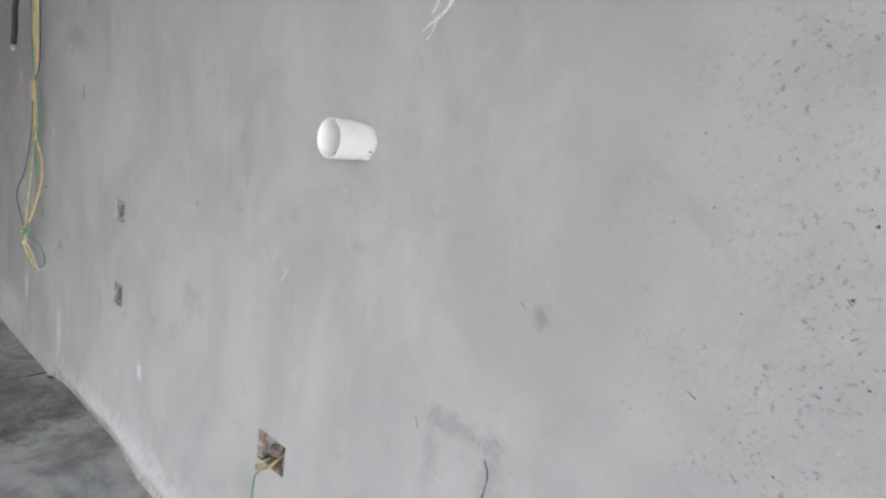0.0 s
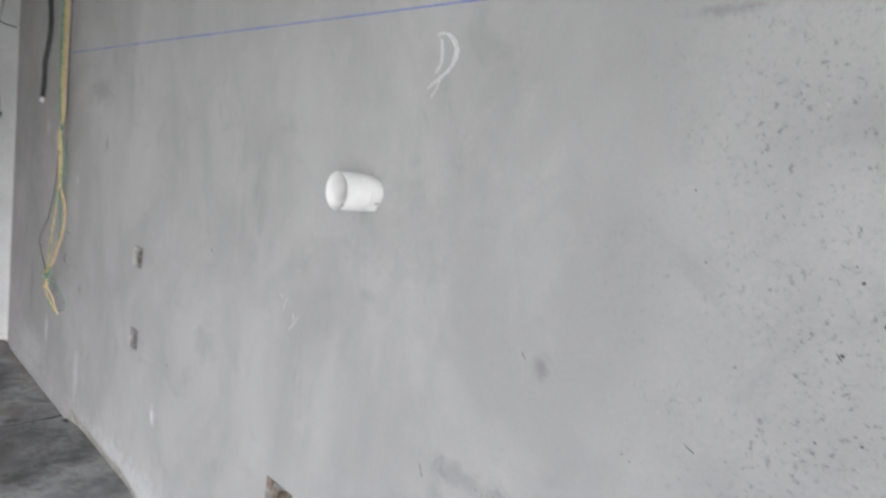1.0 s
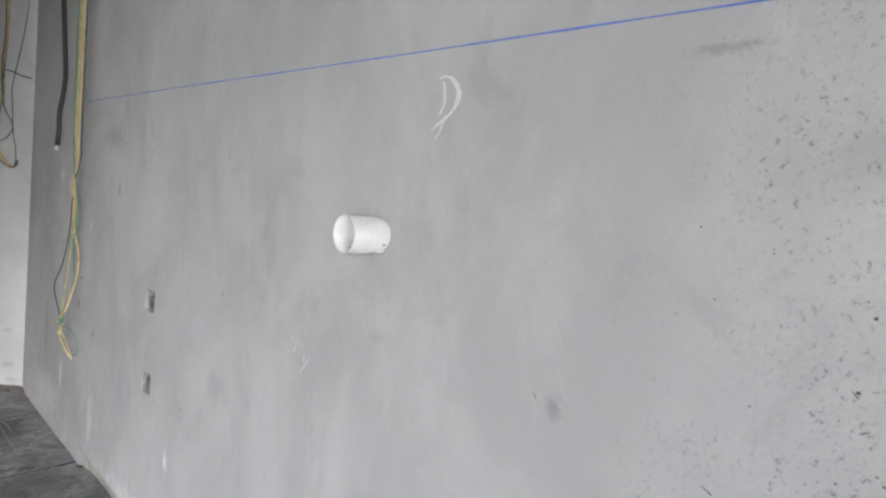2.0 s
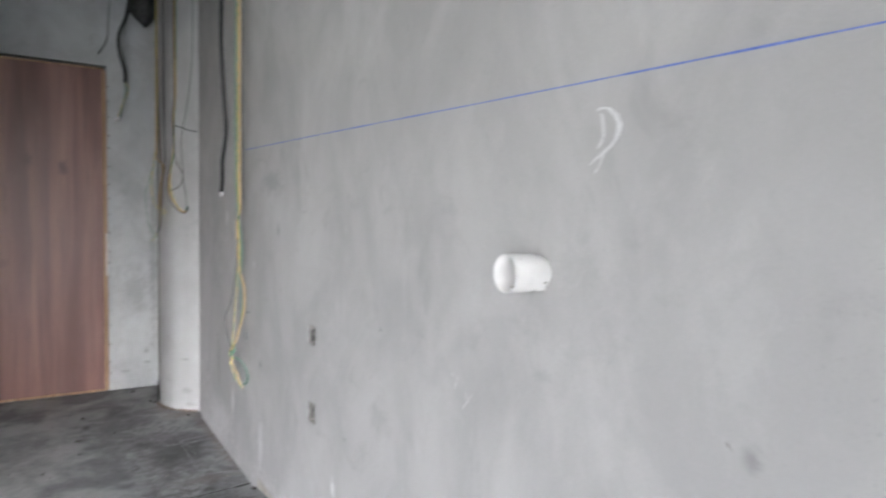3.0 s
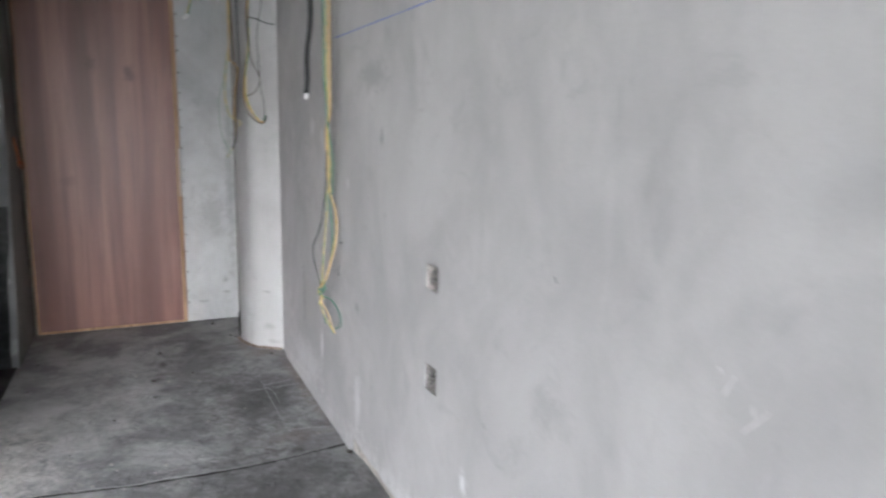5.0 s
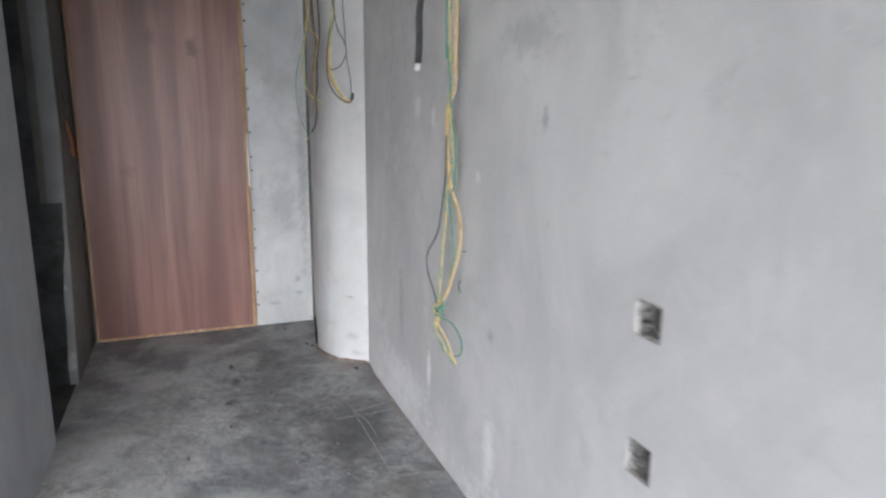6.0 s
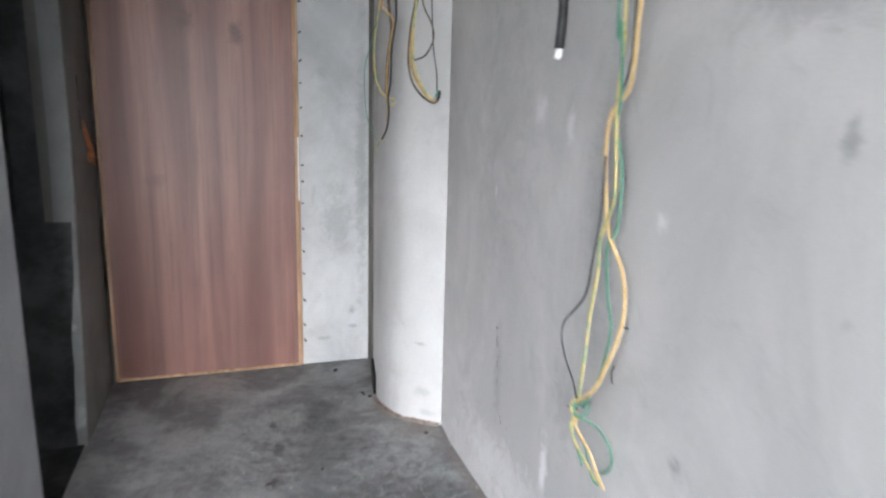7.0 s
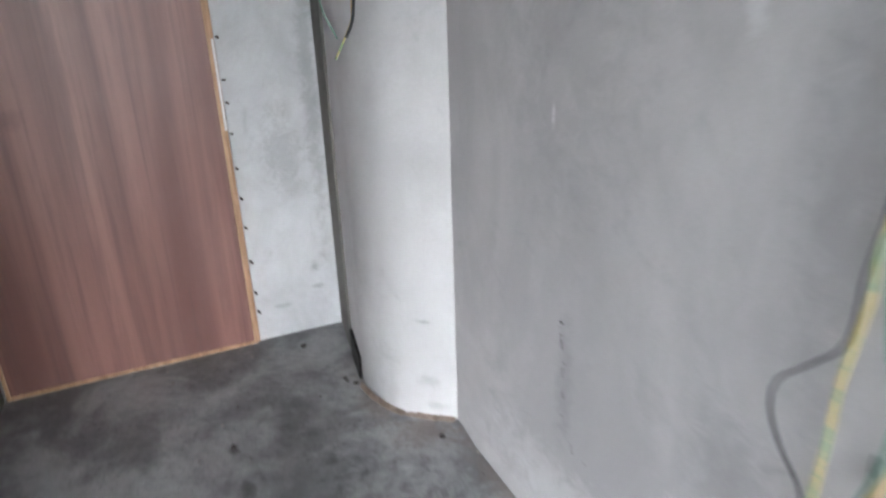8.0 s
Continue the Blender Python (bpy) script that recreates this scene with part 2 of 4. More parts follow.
M_ORANGE = simple("orange_cable_sheath", (0.42, 0.15, 0.05), (0.55, 0.22, 0.08), 60, 0.5, 0.0005)
M_WHITE = simple("white_paper_tape", (0.72, 0.73, 0.74), (0.84, 0.84, 0.84), 40, 0.8, 0.0008)
M_CHALK = simple("white_chalk", (0.58, 0.58, 0.58), (0.81, 0.81, 0.81), 160, 0.95, 0.001)
M_FAINT = simple("faint_chalk", (0.54, 0.54, 0.54), (0.76, 0.76, 0.76), 220, 0.95, 0.001)
M_BLUE = simple("blue_ink_line", (0.10, 0.16, 0.52), (0.17, 0.24, 0.62), 90, 0.9, 0.0005)
M_SCRATCH = simple("pale_floor_scratch", (0.30, 0.31, 0.31), (0.44, 0.45, 0.45), 90, 0.95, 0.001)
# Coating of the reveal; also paints the shade of the side room.
M_COAT_SHADE = simple("dark_coating_and_room_shade", (0.042, 0.045, 0.047), (0.095, 0.10, 0.10), 9, 0.75, 0.003)
M_VOID = simple("dark_concrete_and_cavity_shade", (0.045, 0.042, 0.04), (0.12, 0.11, 0.10), 60, 0.95, 0.005)
M_JOINT = simple("black_joint_dirt", (0.014, 0.014, 0.014), (0.04, 0.039, 0.037), 50, 0.98, 0.004)
M_STEEL = simple("rusty_nail_steel", (0.05, 0.04, 0.035), (0.13, 0.10, 0.085), 80, 0.6, 0.0005)
M_CEIL = plaster("bare_ceiling_concrete", (0.30, 0.31, 0.30), (0.22, 0.23, 0.22))
M_REVEAL = plaster("paler_wall_end", (0.27, 0.28, 0.28), (0.19, 0.20, 0.20), (), (((LEFT - 0.012, 4.39, 0.10), (0.02, 0.3, 0.05), 0.7), ((LEFT - 0.014, 4.39, 0.42), (0.012, 0.3, 0.015), 0.6)))
# Dark tone of the short left wall, also for the pillar's painted corner shade.
M_DARK = plaster("dark_wall_and_corner_shade", (0.20, 0.197, 0.18), (0.13, 0.13, 0.12))
M_GROUND = simple("distant_ground", (0.05, 0.055, 0.04), (0.09, 0.095, 0.07), 0.3, 0.95, 0.01)


# ---- mesh helpers ----
def part(name, bm, material, parent=None, label="", smooth=False):
    """Link a bmesh as one mesh object, under a thing or a part."""
    bmesh.ops.recalc_face_normals(bm, faces=bm.faces)
    me = bpy.data.meshes.new(name)
    bm.to_mesh(me)
    bm.free()
    me.materials.append(material)
    if smooth:
        for f in me.polygons:
            f.use_smooth = True
    ob = new(name, me)
    if parent is not None:
        ob.parent = parent
    if label:
        tagged(ob, label)
    return ob


def add_box(bm, x0, y0, z0, x1, y1, z1, bevel=0.0):
    vs = [bm.verts.new((x, y, z)) for x in (x0, x1) for y in (y0, y1) for z in (z0, z1)]
    fs = [bm.faces.new([vs[i] for i in q]) for q in ((0, 1, 3, 2), (4, 6, 7, 5), (0, 4, 5, 1), (2, 3, 7, 6), (0, 2, 6, 4), (1, 5, 7, 3))]
    if bevel:
        es = {e for f in fs for e in f.edges}
        bmesh.ops.bevel(bm, geom=list(es), offset=bevel, segments=2, affect="EDGES", profile=0.5)
    return bm


def box(x0, y0, z0, x1, y1, z1, bevel=0.0):
    return add_box(bmesh.new(), x0, y0, z0, x1, y1, z1, bevel)


def smooth_path(points, step=0.012):
    """A gliding line through the points."""
    p = [Vector(q) for q in points]
    p = [p[0] * 2 - p[1], *p, p[-1] * 2 - p[-2]]
    out = []
    for a, b, c, d in zip(p, p[1:], p[2:], p[3:]):
        n = max(2, min(14, int((c - b).length / step)))
        for i in range(n):
            t = i / n
            out.append(0.5 * ((2 * b) + (c - a) * t + (2 * a - 5 * b + 4 * c - d) * t * t + (3 * b - a - 3 * c + d) * t ** 3))
    return [*out, p[-2]]


def tube(points, radius, sides=8, ribs=0.0):
    """A closed tube along a gliding line."""
    bm = bmesh.new()
    line = smooth_path(points, 0.006 if ribs else 0.012)
    rings = []
    up = Vector((0.31, 0.87, 0.38))
    for i, c in enumerate(line):
        way = (line[min(i + 1, len(line) - 1)] - line[max(i - 1, 0)]).normalized()
        a = way.cross(up).normalized()
        b = way.cross(a)
        up = b if abs(way.dot(b)) < 0.9 else up
        r = radius * (1 + ribs * (i % 2))
        rings.append([bm.verts.new(c + r * (math.cos(k * math.tau / sides) * a + math.sin(k * math.tau / sides) * b)) for k in range(sides)])
        up = -b
    for i, (p, q) in enumerate(zip(rings, rings[1:])):
        for k in range(sides):
            try:
                bm.faces.new((p[k], p[(k + 1) % sides], q[(k + 1) % sides], q[k]))
            except ValueError:
                pass
    bm.faces.new(rings[0][::-1])
    bm.faces.new(rings[-1])
    return bm


def ribbon(points, width, x=None, z=None, thick=0.0012, wobble=0.0, seed=1):
    """A thin painted or chalked line on the wall (x given) or on the floor (z given), as a raised strip with ragged width."""
    rnd = random.Random(seed)
    bm = bmesh.new()
    flat = [(0, p[0], p[1]) if x is not None else (p[0], p[1], 0) for p in points]
    line = smooth_path(flat, 0.01)
    face = Vector((-1, 0, 0)) if x is not None else Vector((0, 0, 1))
    base = Vector((x, 0, 0)) if x is not None else Vector((0, 0, z))
    rows = []
    for i, c in enumerate(line):
        way = (line[min(i + 1, len(line) - 1)] - line[max(i - 1, 0)]).normalized()
        wide = width if isinstance(width, float) else float(np.interp(i, np.linspace(0, len(line) - 1, len(width)), width))
        side = way.cross(face) * wide * 0.5 * (1 + wobble * rnd.uniform(-1, 1))
        rows.append([bm.verts.new(base + c + s * side + h * face * thick) for s, h in ((-1, -1), (-1, 1), (1, 1), (1, -1))])
    for p, q in zip(rows, rows[1:]):
        for k in range(3):
            bm.faces.new((p[k], p[k + 1], q[k + 1], q[k]))
    return bm


def lathe(profile, sides=40):
    """A turned body: (distance along the axis, radius) pairs, its axis pointing out of the wall."""
    bm = bmesh.new()
    rings = [[bm.verts.new((-d, r * math.cos(k * math.tau / sides), r * math.sin(k * math.tau / sides))) for k in range(sides)] for d, r in profile]
    for p, q in zip(rings, rings[1:]):
        for k in range(sides):
            bm.faces.new((p[k], p[(k + 1) % sides], q[(k + 1) % sides], q[k]))
    return bm


def blob(place, size, seed, rough=0.35):
    bm = bmesh.new()
    bmesh.ops.create_icosphere(bm, subdivisions=2, radius=1)
    for v in bm.verts:
        k = 1 + rough * noise.noise(v.co * 1.7 + Vector((seed * 3.1, seed, 0)))
        v.co = Vector(place) + Vector((v.co.x * size[0], v.co.y * size[1], v.co.z * size[2])) * k
    return bm


def thing(name, label, category, group="", kind=""):
    return tagged(new(name), label, category, group, kind)


def structure(name, bm, material, label, category, smooth=False):
    return tagged(part(name, bm, material, None, "", smooth), label, category, "", "structure")


# ---- floor: two pours of screed with an open joint ----
def slab(y0, y1, x0, x1, z, near_joint, far_joint):
    bm = bmesh.new()
    n = 320
    edge = lambda x: float(np.interp(x, (-0.6, -0.3, -0.1, 0.15, 0.45, 0.62, 0.85), (0.03, 0.035, 0.033, -0.008, -0.025, -0.022, 0.008))) + 0.004 * noise.noise((x * 9, 0.7, 0)) + 0.004 * noise.noise((x * 31, 3.1, 0))
    gap = lambda x: max(0.003, 0.0072 + 0.004 * noise.noise((x * 6, 9.3, 0)) + 0.003 * noise.noise((x * 23, 4.3, 0)))
    top = [[], []]
    for i in range(n + 1):
        x = x0 + (x1 - x0) * i / n
        top[0].append((x, y0 + (edge(x) + gap(x) if near_joint else 0)))
        top[1].append((x, y1 + (edge(x) - gap(x) if far_joint else 0)))
    v = [[bm.verts.new((x, y, h)) for x, y in row] for h in (z, z - 0.06) for row in top]
    for i in range(n):
        bm.faces.new((v[0][i], v[0][i + 1], v[1][i + 1], v[1][i]))
        bm.faces.new((v[2][i], v[3][i], v[3][i + 1], v[2][i + 1]))
        bm.faces.new((v[0][i], v[2][i], v[2][i + 1], v[0][i + 1]))
        bm.faces.new((v[1][i], v[1][i + 1], v[3][i + 1], v[3][i]))
    bm.faces.new((v[0][0], v[1][0], v[3][0], v[2][0]))
    bm.faces.new((v[0][n], v[2][n], v[3][n], v[1][n]))
    return bm


structure("floor", box(-4.2, BACK - 0.3, -0.3, 1.1, 5.4, -0.075), M_VOID, "dark concrete slab under the screed", "floor")
structure("floor_screed", slab(BACK, CRACK, -4.0, WALL + 0.014, 0.0, False, True), M_FLOOR, "dusty grey cement screed with dark stains and an open joint", "floor")
structure("floor_screed", slab(CRACK, FAR + 0.02, -4.0, WALL + 0.01, 0.0, True, False), M_FLOOR, "patchy dark grey cement screed in the passage end", "floor")
structure("floor_joint", box(-4.0, CRACK - 0.07, -0.05, WALL, CRACK + 0.07, -0.0012), M_JOINT, "dirt-filled open joint between two screed pours", "floor")
structure("ground", box(-400, -400, -9.2, 400, 400, -9.0), M_GROUND, "dull green ground far below the openings", "ground")


# ---- long wall with its box holes ----
def wall_with_holes(x, y0, y1, z0, z1, thick, holes, depth):
    """A wall that faces -x, with recessed pockets (y0, y1, z0, z1)."""
    bm = bmesh.new()
    ys = sorted({y0, y1, *(h[0] for h in holes), *(h[1] for h in holes)})
    zs = sorted({z0, z1, *(h[2] for h in holes), *(h[3] for h in holes)})
    grid = {}

    def at(a, b, c):
        key = (round(a, 5), round(b, 5), round(c, 5))
        if key not in grid:
            grid[key] = bm.verts.new((a, b, c))
        return grid[key]

    for a, b in zip(ys, ys[1:]):
        for c, d in zip(zs, zs[1:]):
            hole = any(h[0] <= a and b <= h[1] and h[2] <= c and d <= h[3] for h in holes)
            if not hole:
                bm.faces.new((at(x, a, c), at(x, a, d), at(x, b, d), at(x, b, c)))
    for h in holes:
        a, b, c, d = h
        f, g = x, x + depth
        for p, q in (((a, c), (b, c)), ((b, c), (b, d)), ((b, d), (a, d)), ((a, d), (a, c))):
            bm.faces.new((at(f, *p), at(f, *q), at(g, *q), at(g, *p)))
        bm.faces.new((at(g, a, c), at(g, b, c), at(g, b, d), at(g, a, d)))
    back = [bm.verts.new((x + thick, y, z)) for y, z in ((y0, z0), (y1, z0), (y1, z1), (y0, z1))]
    bm.faces.new(back)
    for (ya, za), (yb, zb), i in (((y0, z0), (y1, z0), 0), ((y1, z0), (y1, z1), 1), ((y1, z1), (y0, z1), 2), ((y0, z1), (y0, z0), 3)):
        bm.faces.new((bm.verts.new((x, ya, za)), bm.verts.new((x, yb, zb)), back[(i + 1) % 4], back[i]))
    return bm


SOCKETS = ((2.310, 2.372, 0.738, 0.802), (2.310, 2.368, 0.475, 0.542))
OUTLET = (1.360, 1.462, 0.362, 0.428)
wall_long = structure("wall_east", wall_with_holes(WALL, BACK, 5.2, -0.08, HIGH, 0.2, (*SOCKETS, OUTLET, (BACK, 3.0, -0.08, 0.07)), 0.05), M_WALL,
                      "long grey cement-plastered wall with smears and pits", "wall")


def ragged_lining(hole, seed, depth=0.045):
    """The broken lining of a box hole: side plates with uneven lips, and a rough back."""
    rnd = random.Random(seed)
    y0, y1, z0, z1 = hole
    bm = bmesh.new()
    n = 9
    loop = [(y0 + (y1 - y0) * i / n, z0) for i in range(n)] + [(y1, z0 + (z1 - z0) * i / n) for i in range(n)]
    loop += [(y1 - (y1 - y0) * i / n, z1) for i in range(n)] + [(y0, z1 - (z1 - z0) * i / n) for i in range(n)]
    cy, cz = (y0 + y1) / 2, (z0 + z1) / 2
    rims = []
    for y, z in loop:
        s = rnd.uniform(0.80, 0.98)
        rims.append([bm.verts.new((WALL - 0.002, cy + (y - cy) * 1.03, cz + (z - cz) * 1.03)),
                     bm.verts.new((WALL + 0.004, cy + (y - cy) * s, cz + (z - cz) * s)),
                     bm.verts.new((WALL + depth, cy + (y - cy) * 0.93, cz + (z - cz) * 0.93))])
    for p, q in zip(rims, rims[1:] + rims[:1]):
        for k in range(2):
            bm.faces.new((p[k], q[k], q[k + 1], p[k + 1]))
    bm.faces.new([r[2] for r in rims])
    return bm


for i, hole in enumerate(SOCKETS):
    part("socket_recess", ragged_lining(hole, 4 + i), M_DIRT, wall_long, "broken dark socket recess")
    y0, y1, z0, z1 = hole
    # Dark lump paints the shade at the back of the recess.
    part("recess_shade", blob((WALL + 0.022, y0 + 0.017, (z0 + z1) / 2), (0.015, 0.021, 0.032), 14 + i, 0.3), M_VOID, wall_long, "dark lump painting the shade inside the recess")
    for k, (dy, dz) in enumerate(((0.044, 0.014), (0.038, 0.044), (0.030, 0.026))):
        part("mortar_lump", blob((WALL + 0.006, y0 + dy, z0 + dz), (0.005, 0.006, 0.004 + 0.002 * (k % 2)), 50 + 5 * i + k), M_GRIT, wall_long)
    part("mortar_lump", blob((WALL + 0.010, y1 - 0.014, z0 + 0.022 + 0.012 * i), (0.008, 0.011, 0.004), 11 + i), M_GRIT, wall_long)
    part("recess_lip", box(WALL - 0.003, y1 + 0.001, z0 + 0.004, WALL + 0.01, y1 + 0.010, z1 - 0.006, 0.002), M_PILLAR, wall_long, "pale filler beside the recess")
part("outlet_recess", ragged_lining(OUTLET, 9, 0.048), M_RUST, wall_long, "broken outlet hole with crumbling edges")
for i, (y, z, a, b) in enumerate(((1.461, 0.398, 0.006, 0.007), (1.466, 0.386, 0.008, 0.004), (1.456, 0.380, 0.007, 0.006), (1.452, 0.371, 0.008, 0.005), (1.395, 0.427, 0.012, 0.003), (1.364, 0.392, 0.003, 0.010))):
    part("mortar_lump", blob((WALL + 0.003, y, z), (0.006, a, b), 31 + i), M_DIRT, wall_long)


part("mortar_lump", blob((WALL + 0.03, 1.43, 0.382), (0.018, 0.022, 0.014), 2), M_RUST, wall_long)
part("mortar_lump", blob((WALL + 0.034, 1.385, 0.40), (0.016, 0.016, 0.024), 5), M_BROWN, wall_long)
part("mortar_lump", blob((WALL + 0.02, 1.448, 0.405), (0.012, 0.012, 0.010), 7), M_DIRT, wall_long)

# plaster flare and exposed mortar along the foot of the wall


def foot(y0, y1, rows, seed):
    """A strip along the wall's foot; rows of (distance from the wall, height, raggedness, swell and drop of the thicker stretch)."""
    bm = bmesh.new()
    n = int((y1 - y0) / 0.03)
    lines = []
    for i in range(n + 1):
        y = y0 + (y1 - y0) * i / n
        w = noise.noise((y * 3.3, seed, 0)) + 0.6 * noise.noise((y * 13, seed, 1)) + 0.3 * noise.noise((y * 37, seed, 2))
        fade = min(1.0, (y1 - y) / 0.12)
        thick = float(np.interp(y, (2.12, 2.36), (1, 0)))
        lines.append([bm.verts.new((WALL + 0.002 - (d + 0.002 + swell * thick) * fade, y, z + r * w - drop * thick)) for d, z, r, swell, drop in rows])
    for p, q in zip(lines, lines[1:]):
        for k in range(len(rows) - 1):
            bm.faces.new((p[k], q[k], q[k + 1], p[k + 1]))
    return bm


part("plaster_flare", foot(BACK, 3.0, ((-0.035, 0.060, 0.008, 0.0, 0.008), (-0.006, 0.048, 0.012, 0.012, 0.012), (0.004, 0.052, 0.012, 0.014, 0.010), (0.006, 0.068, 0.010, 0.014, 0.004), (0.004, 0.12, 0.008, 0.005, 0.0), (-0.002, 0.19, 0.0, 0, 0)), 2.0),
     M_WALL, wall_long, "plaster flare at the wall foot", True)
part("mortar_strip", foot(BACK, 3.0, ((-0.020, -0.07, 0, 0.032, 0), (-0.017, 0.0, 0.004, 0.029, 0), (-0.010, 0.03, 0.006, 0.018, 0.004), (-0.008, 0.11, 0.0, 0.004, 0)), 5.0), M_CREAM, wall_long, "exposed cream mortar strip")
part("foot_plaster", foot(3.0, 4.2, ((-0.004, -0.03, 0, 0, 0), (0.012, -0.004, 0.004, 0, 0), (0.004, 0.02, 0.006, 0, 0), (-0.002, 0.05, 0.0, 0, 0)), 8.0), M_WALL, wall_long, "", True)

# chalk, ink and hairline cracks on the wall
part("ink_line", ribbon(((3.20, 1.446), (2.2, 1.424), (1.3, 1.4015), (0.7, 1.388), (-0.6, 1.36)), 0.0026, x=WALL, thick=0.0006, wobble=0.35), M_BLUE, wall_long, "snapped blue chalk line")
part("chalk_mark", ribbon(((1.061, 1.348), (1.048, 1.350), (1.033, 1.346), (1.019, 1.334), (1.013, 1.320), (1.017, 1.304), (1.027, 1.291), (1.041, 1.282), (1.059, 1.272), (1.073, 1.263)), (0.003, 0.0035, 0.005, 0.009, 0.0105, 0.009, 0.005, 0.0045, 0.003, 0.0015), x=WALL, thick=0.0006, wobble=0.25, seed=2), M_CHALK, wall_long, "white chalk loop")
part("chalk_mark", ribbon(((1.052, 1.342), (1.047, 1.328), (1.045, 1.313), (1.048, 1.299), (1.058, 1.288)), (0.004, 0.007, 0.0065, 0.006, 0.002), x=WALL, thick=0.0005, wobble=0.3, seed=3), M_FAINT, wall_long, "fainter rubbed chalk stroke")
part("chalk_mark", ribbon(((1.041, 1.286), (1.047, 1.271), (1.053, 1.259), (1.063, 1.249)), (0.004, 0.0045, 0.003, 0.002), x=WALL, thick=0.0004, wobble=0.4, seed=4), M_FAINT, wall_long, "fainter rubbed chalk stroke")
for i, (stroke, wide, chalk) in enumerate(((((1.462, 0.803), (1.455, 0.818), (1.448, 0.832)), 0.0016, M_FAINT), (((1.430, 0.767), (1.412, 0.788), (1.396, 0.807)), 0.0018, M_FAINT),
                                           (((1.474, 0.836), (1.466, 0.829)), 0.0014, M_FAINT), (((1.419, 0.805), (1.417, 0.792)), 0.0013, M_FAINT))):
    part("chalk_tick", ribbon(stroke, wide, x=WALL, thick=0.0005, wobble=0.5, seed=i), chalk, wall_long)
for i, line in enumerate((((0.838, 0.640), (0.829, 0.625), (0.829, 0.605), (0.834, 0.575), (0.832, 0.548)),
                          ((0.868, 0.664), (0.862, 0.661)), ((0.852, 0.660), (0.846, 0.655)), ((0.992, 0.652), (0.983, 0.632)), ((0.812, 0.892), (0.803, 0.882)),
                          ((3.735, 0.505), (3.730, 0.478)), ((3.724, 0.44), (3.725, 0.415)), ((3.722, 0.385), (3.720, 0.372)), ((3.69, 0.285), (3.682, 0.262)),
                          ((1.83, 0.878), (1.824, 0.868)), ((2.065, 0.506), (2.055, 0.498)), ((0.565, 0.852), (0.553, 0.846)), ((0.432, 0.996), (0.426, 0.990)))):
    part("hairline_crack", ribbon(line, 0.0015 if line[0][0] < 1.5 else 0.0012, x=WALL, thick=0.0008, wobble=0.9, seed=20 + i), M_DIRT if 0 < i < 5 else M_VOID, wall_long)

rnd = random.Random(8)
chips = [(3.736, 0.535, 0.007), (3.734, 0.508, 0.006), (3.742, 0.522, 0.004), (3.723, 0.451, 0.004), (3.722, 0.33, 0.005), (3.683, 0.269, 0.007), (3.643, 0.268, 0.004), (3.653, 0.131, 0.006), (3.66, 0.12, 0.004), (3.723, 0.07, 0.005), (3.51, 0.06, 0.005), (3.458, 0.058, 0.004),
         (0.427, 0.995, 0.0042), (0.524, 0.955, 0.003), (0.404, 0.921, 0.0036), (0.397, 0.914, 0.0026), (0.498, 0.817, 0.0032), (0.467, 0.832, 0.0022), (0.461, 0.795, 0.0034), (0.573, 1.062, 0.0026), (0.468, 1.007, 0.0024), (0.395, 1.031, 0.005), (0.384, 1.041, 0.003), (0.377, 1.022, 0.006), (0.42, 1.068, 0.003), (0.439, 1.103, 0.0026)]
for i in range(60):
    chips.append((0.30 + 0.34 * rnd.random() ** 1.4, rnd.uniform(0.68, 1.3), rnd.uniform(0.0009, 0.0021)))
for i, (y, z, r) in enumerate(chips):
    part("plaster_chip", blob((WALL + 0.0006, y, z), (0.0012, r * rnd.uniform(0.5, 0.9), r * rnd.uniform(0.35, 0.75)), 70 + i, 0.8), M_DIRT if i % 3 else M_VOID, wall_long)

# ---- end wall, rounded pillar, left walls, ceiling ----
DOOR = (-0.335, 0.444, 2.076)


def end_wall():
    bm = box(DOOR[1], FAR, -0.08, 1.06, FAR + 0.2, HIGH)
    add_box(bm, -0.9, FAR, DOOR[2], DOOR[1], FAR + 0.2, HIGH)
    add_box(bm, -2.2, FAR, -0.08, DOOR[0], FAR + 0.2, DOOR[2])
    return bm


structure("wall_north", end_wall(), M_END, "patchy pale plaster end wall round a boarded doorway", "wall")
structure("wall_beyond_door", box(-0.6, FAR + 0.24, -0.08, 0.7, FAR + 0.3, 2.3), M_VOID, "dark backing behind the door board", "wall")


def pillar():
    line = [(0.90, 4.205), (0.856, 4.212), (0.802, 4.252), (0.772, 4.279), (0.745, 4.299), (0.725, 4.333), (0.709, 4.377), (0.698, 4.425), (0.691, 4.465), (0.688, 4.505), (0.75, FAR + 0.02), (0.90, FAR + 0.02)]
    bm = bmesh.new()
    zs = [-0.02, 0.02, 0.05, 0.12] + [0.12 + (HIGH - 0.12) * i / 12 for i in range(1, 13)]
    rows = []
    for z in zs:
        rows.append([bm.verts.new((x + (0.003 * noise.noise((x * 9, z * 3, 1)) if 0.69 < x < 0.85 else 0), y, z)) for x, y in line])
    for p, q in zip(rows, rows[1:]):
        for k in range(len(line)):
            j = (k + 1) % len(line)
            bm.faces.new((p[k], p[j], q[j], q[k]))
    bm.faces.new(rows[0])
    bm.faces.new(rows[-1])
    return bm


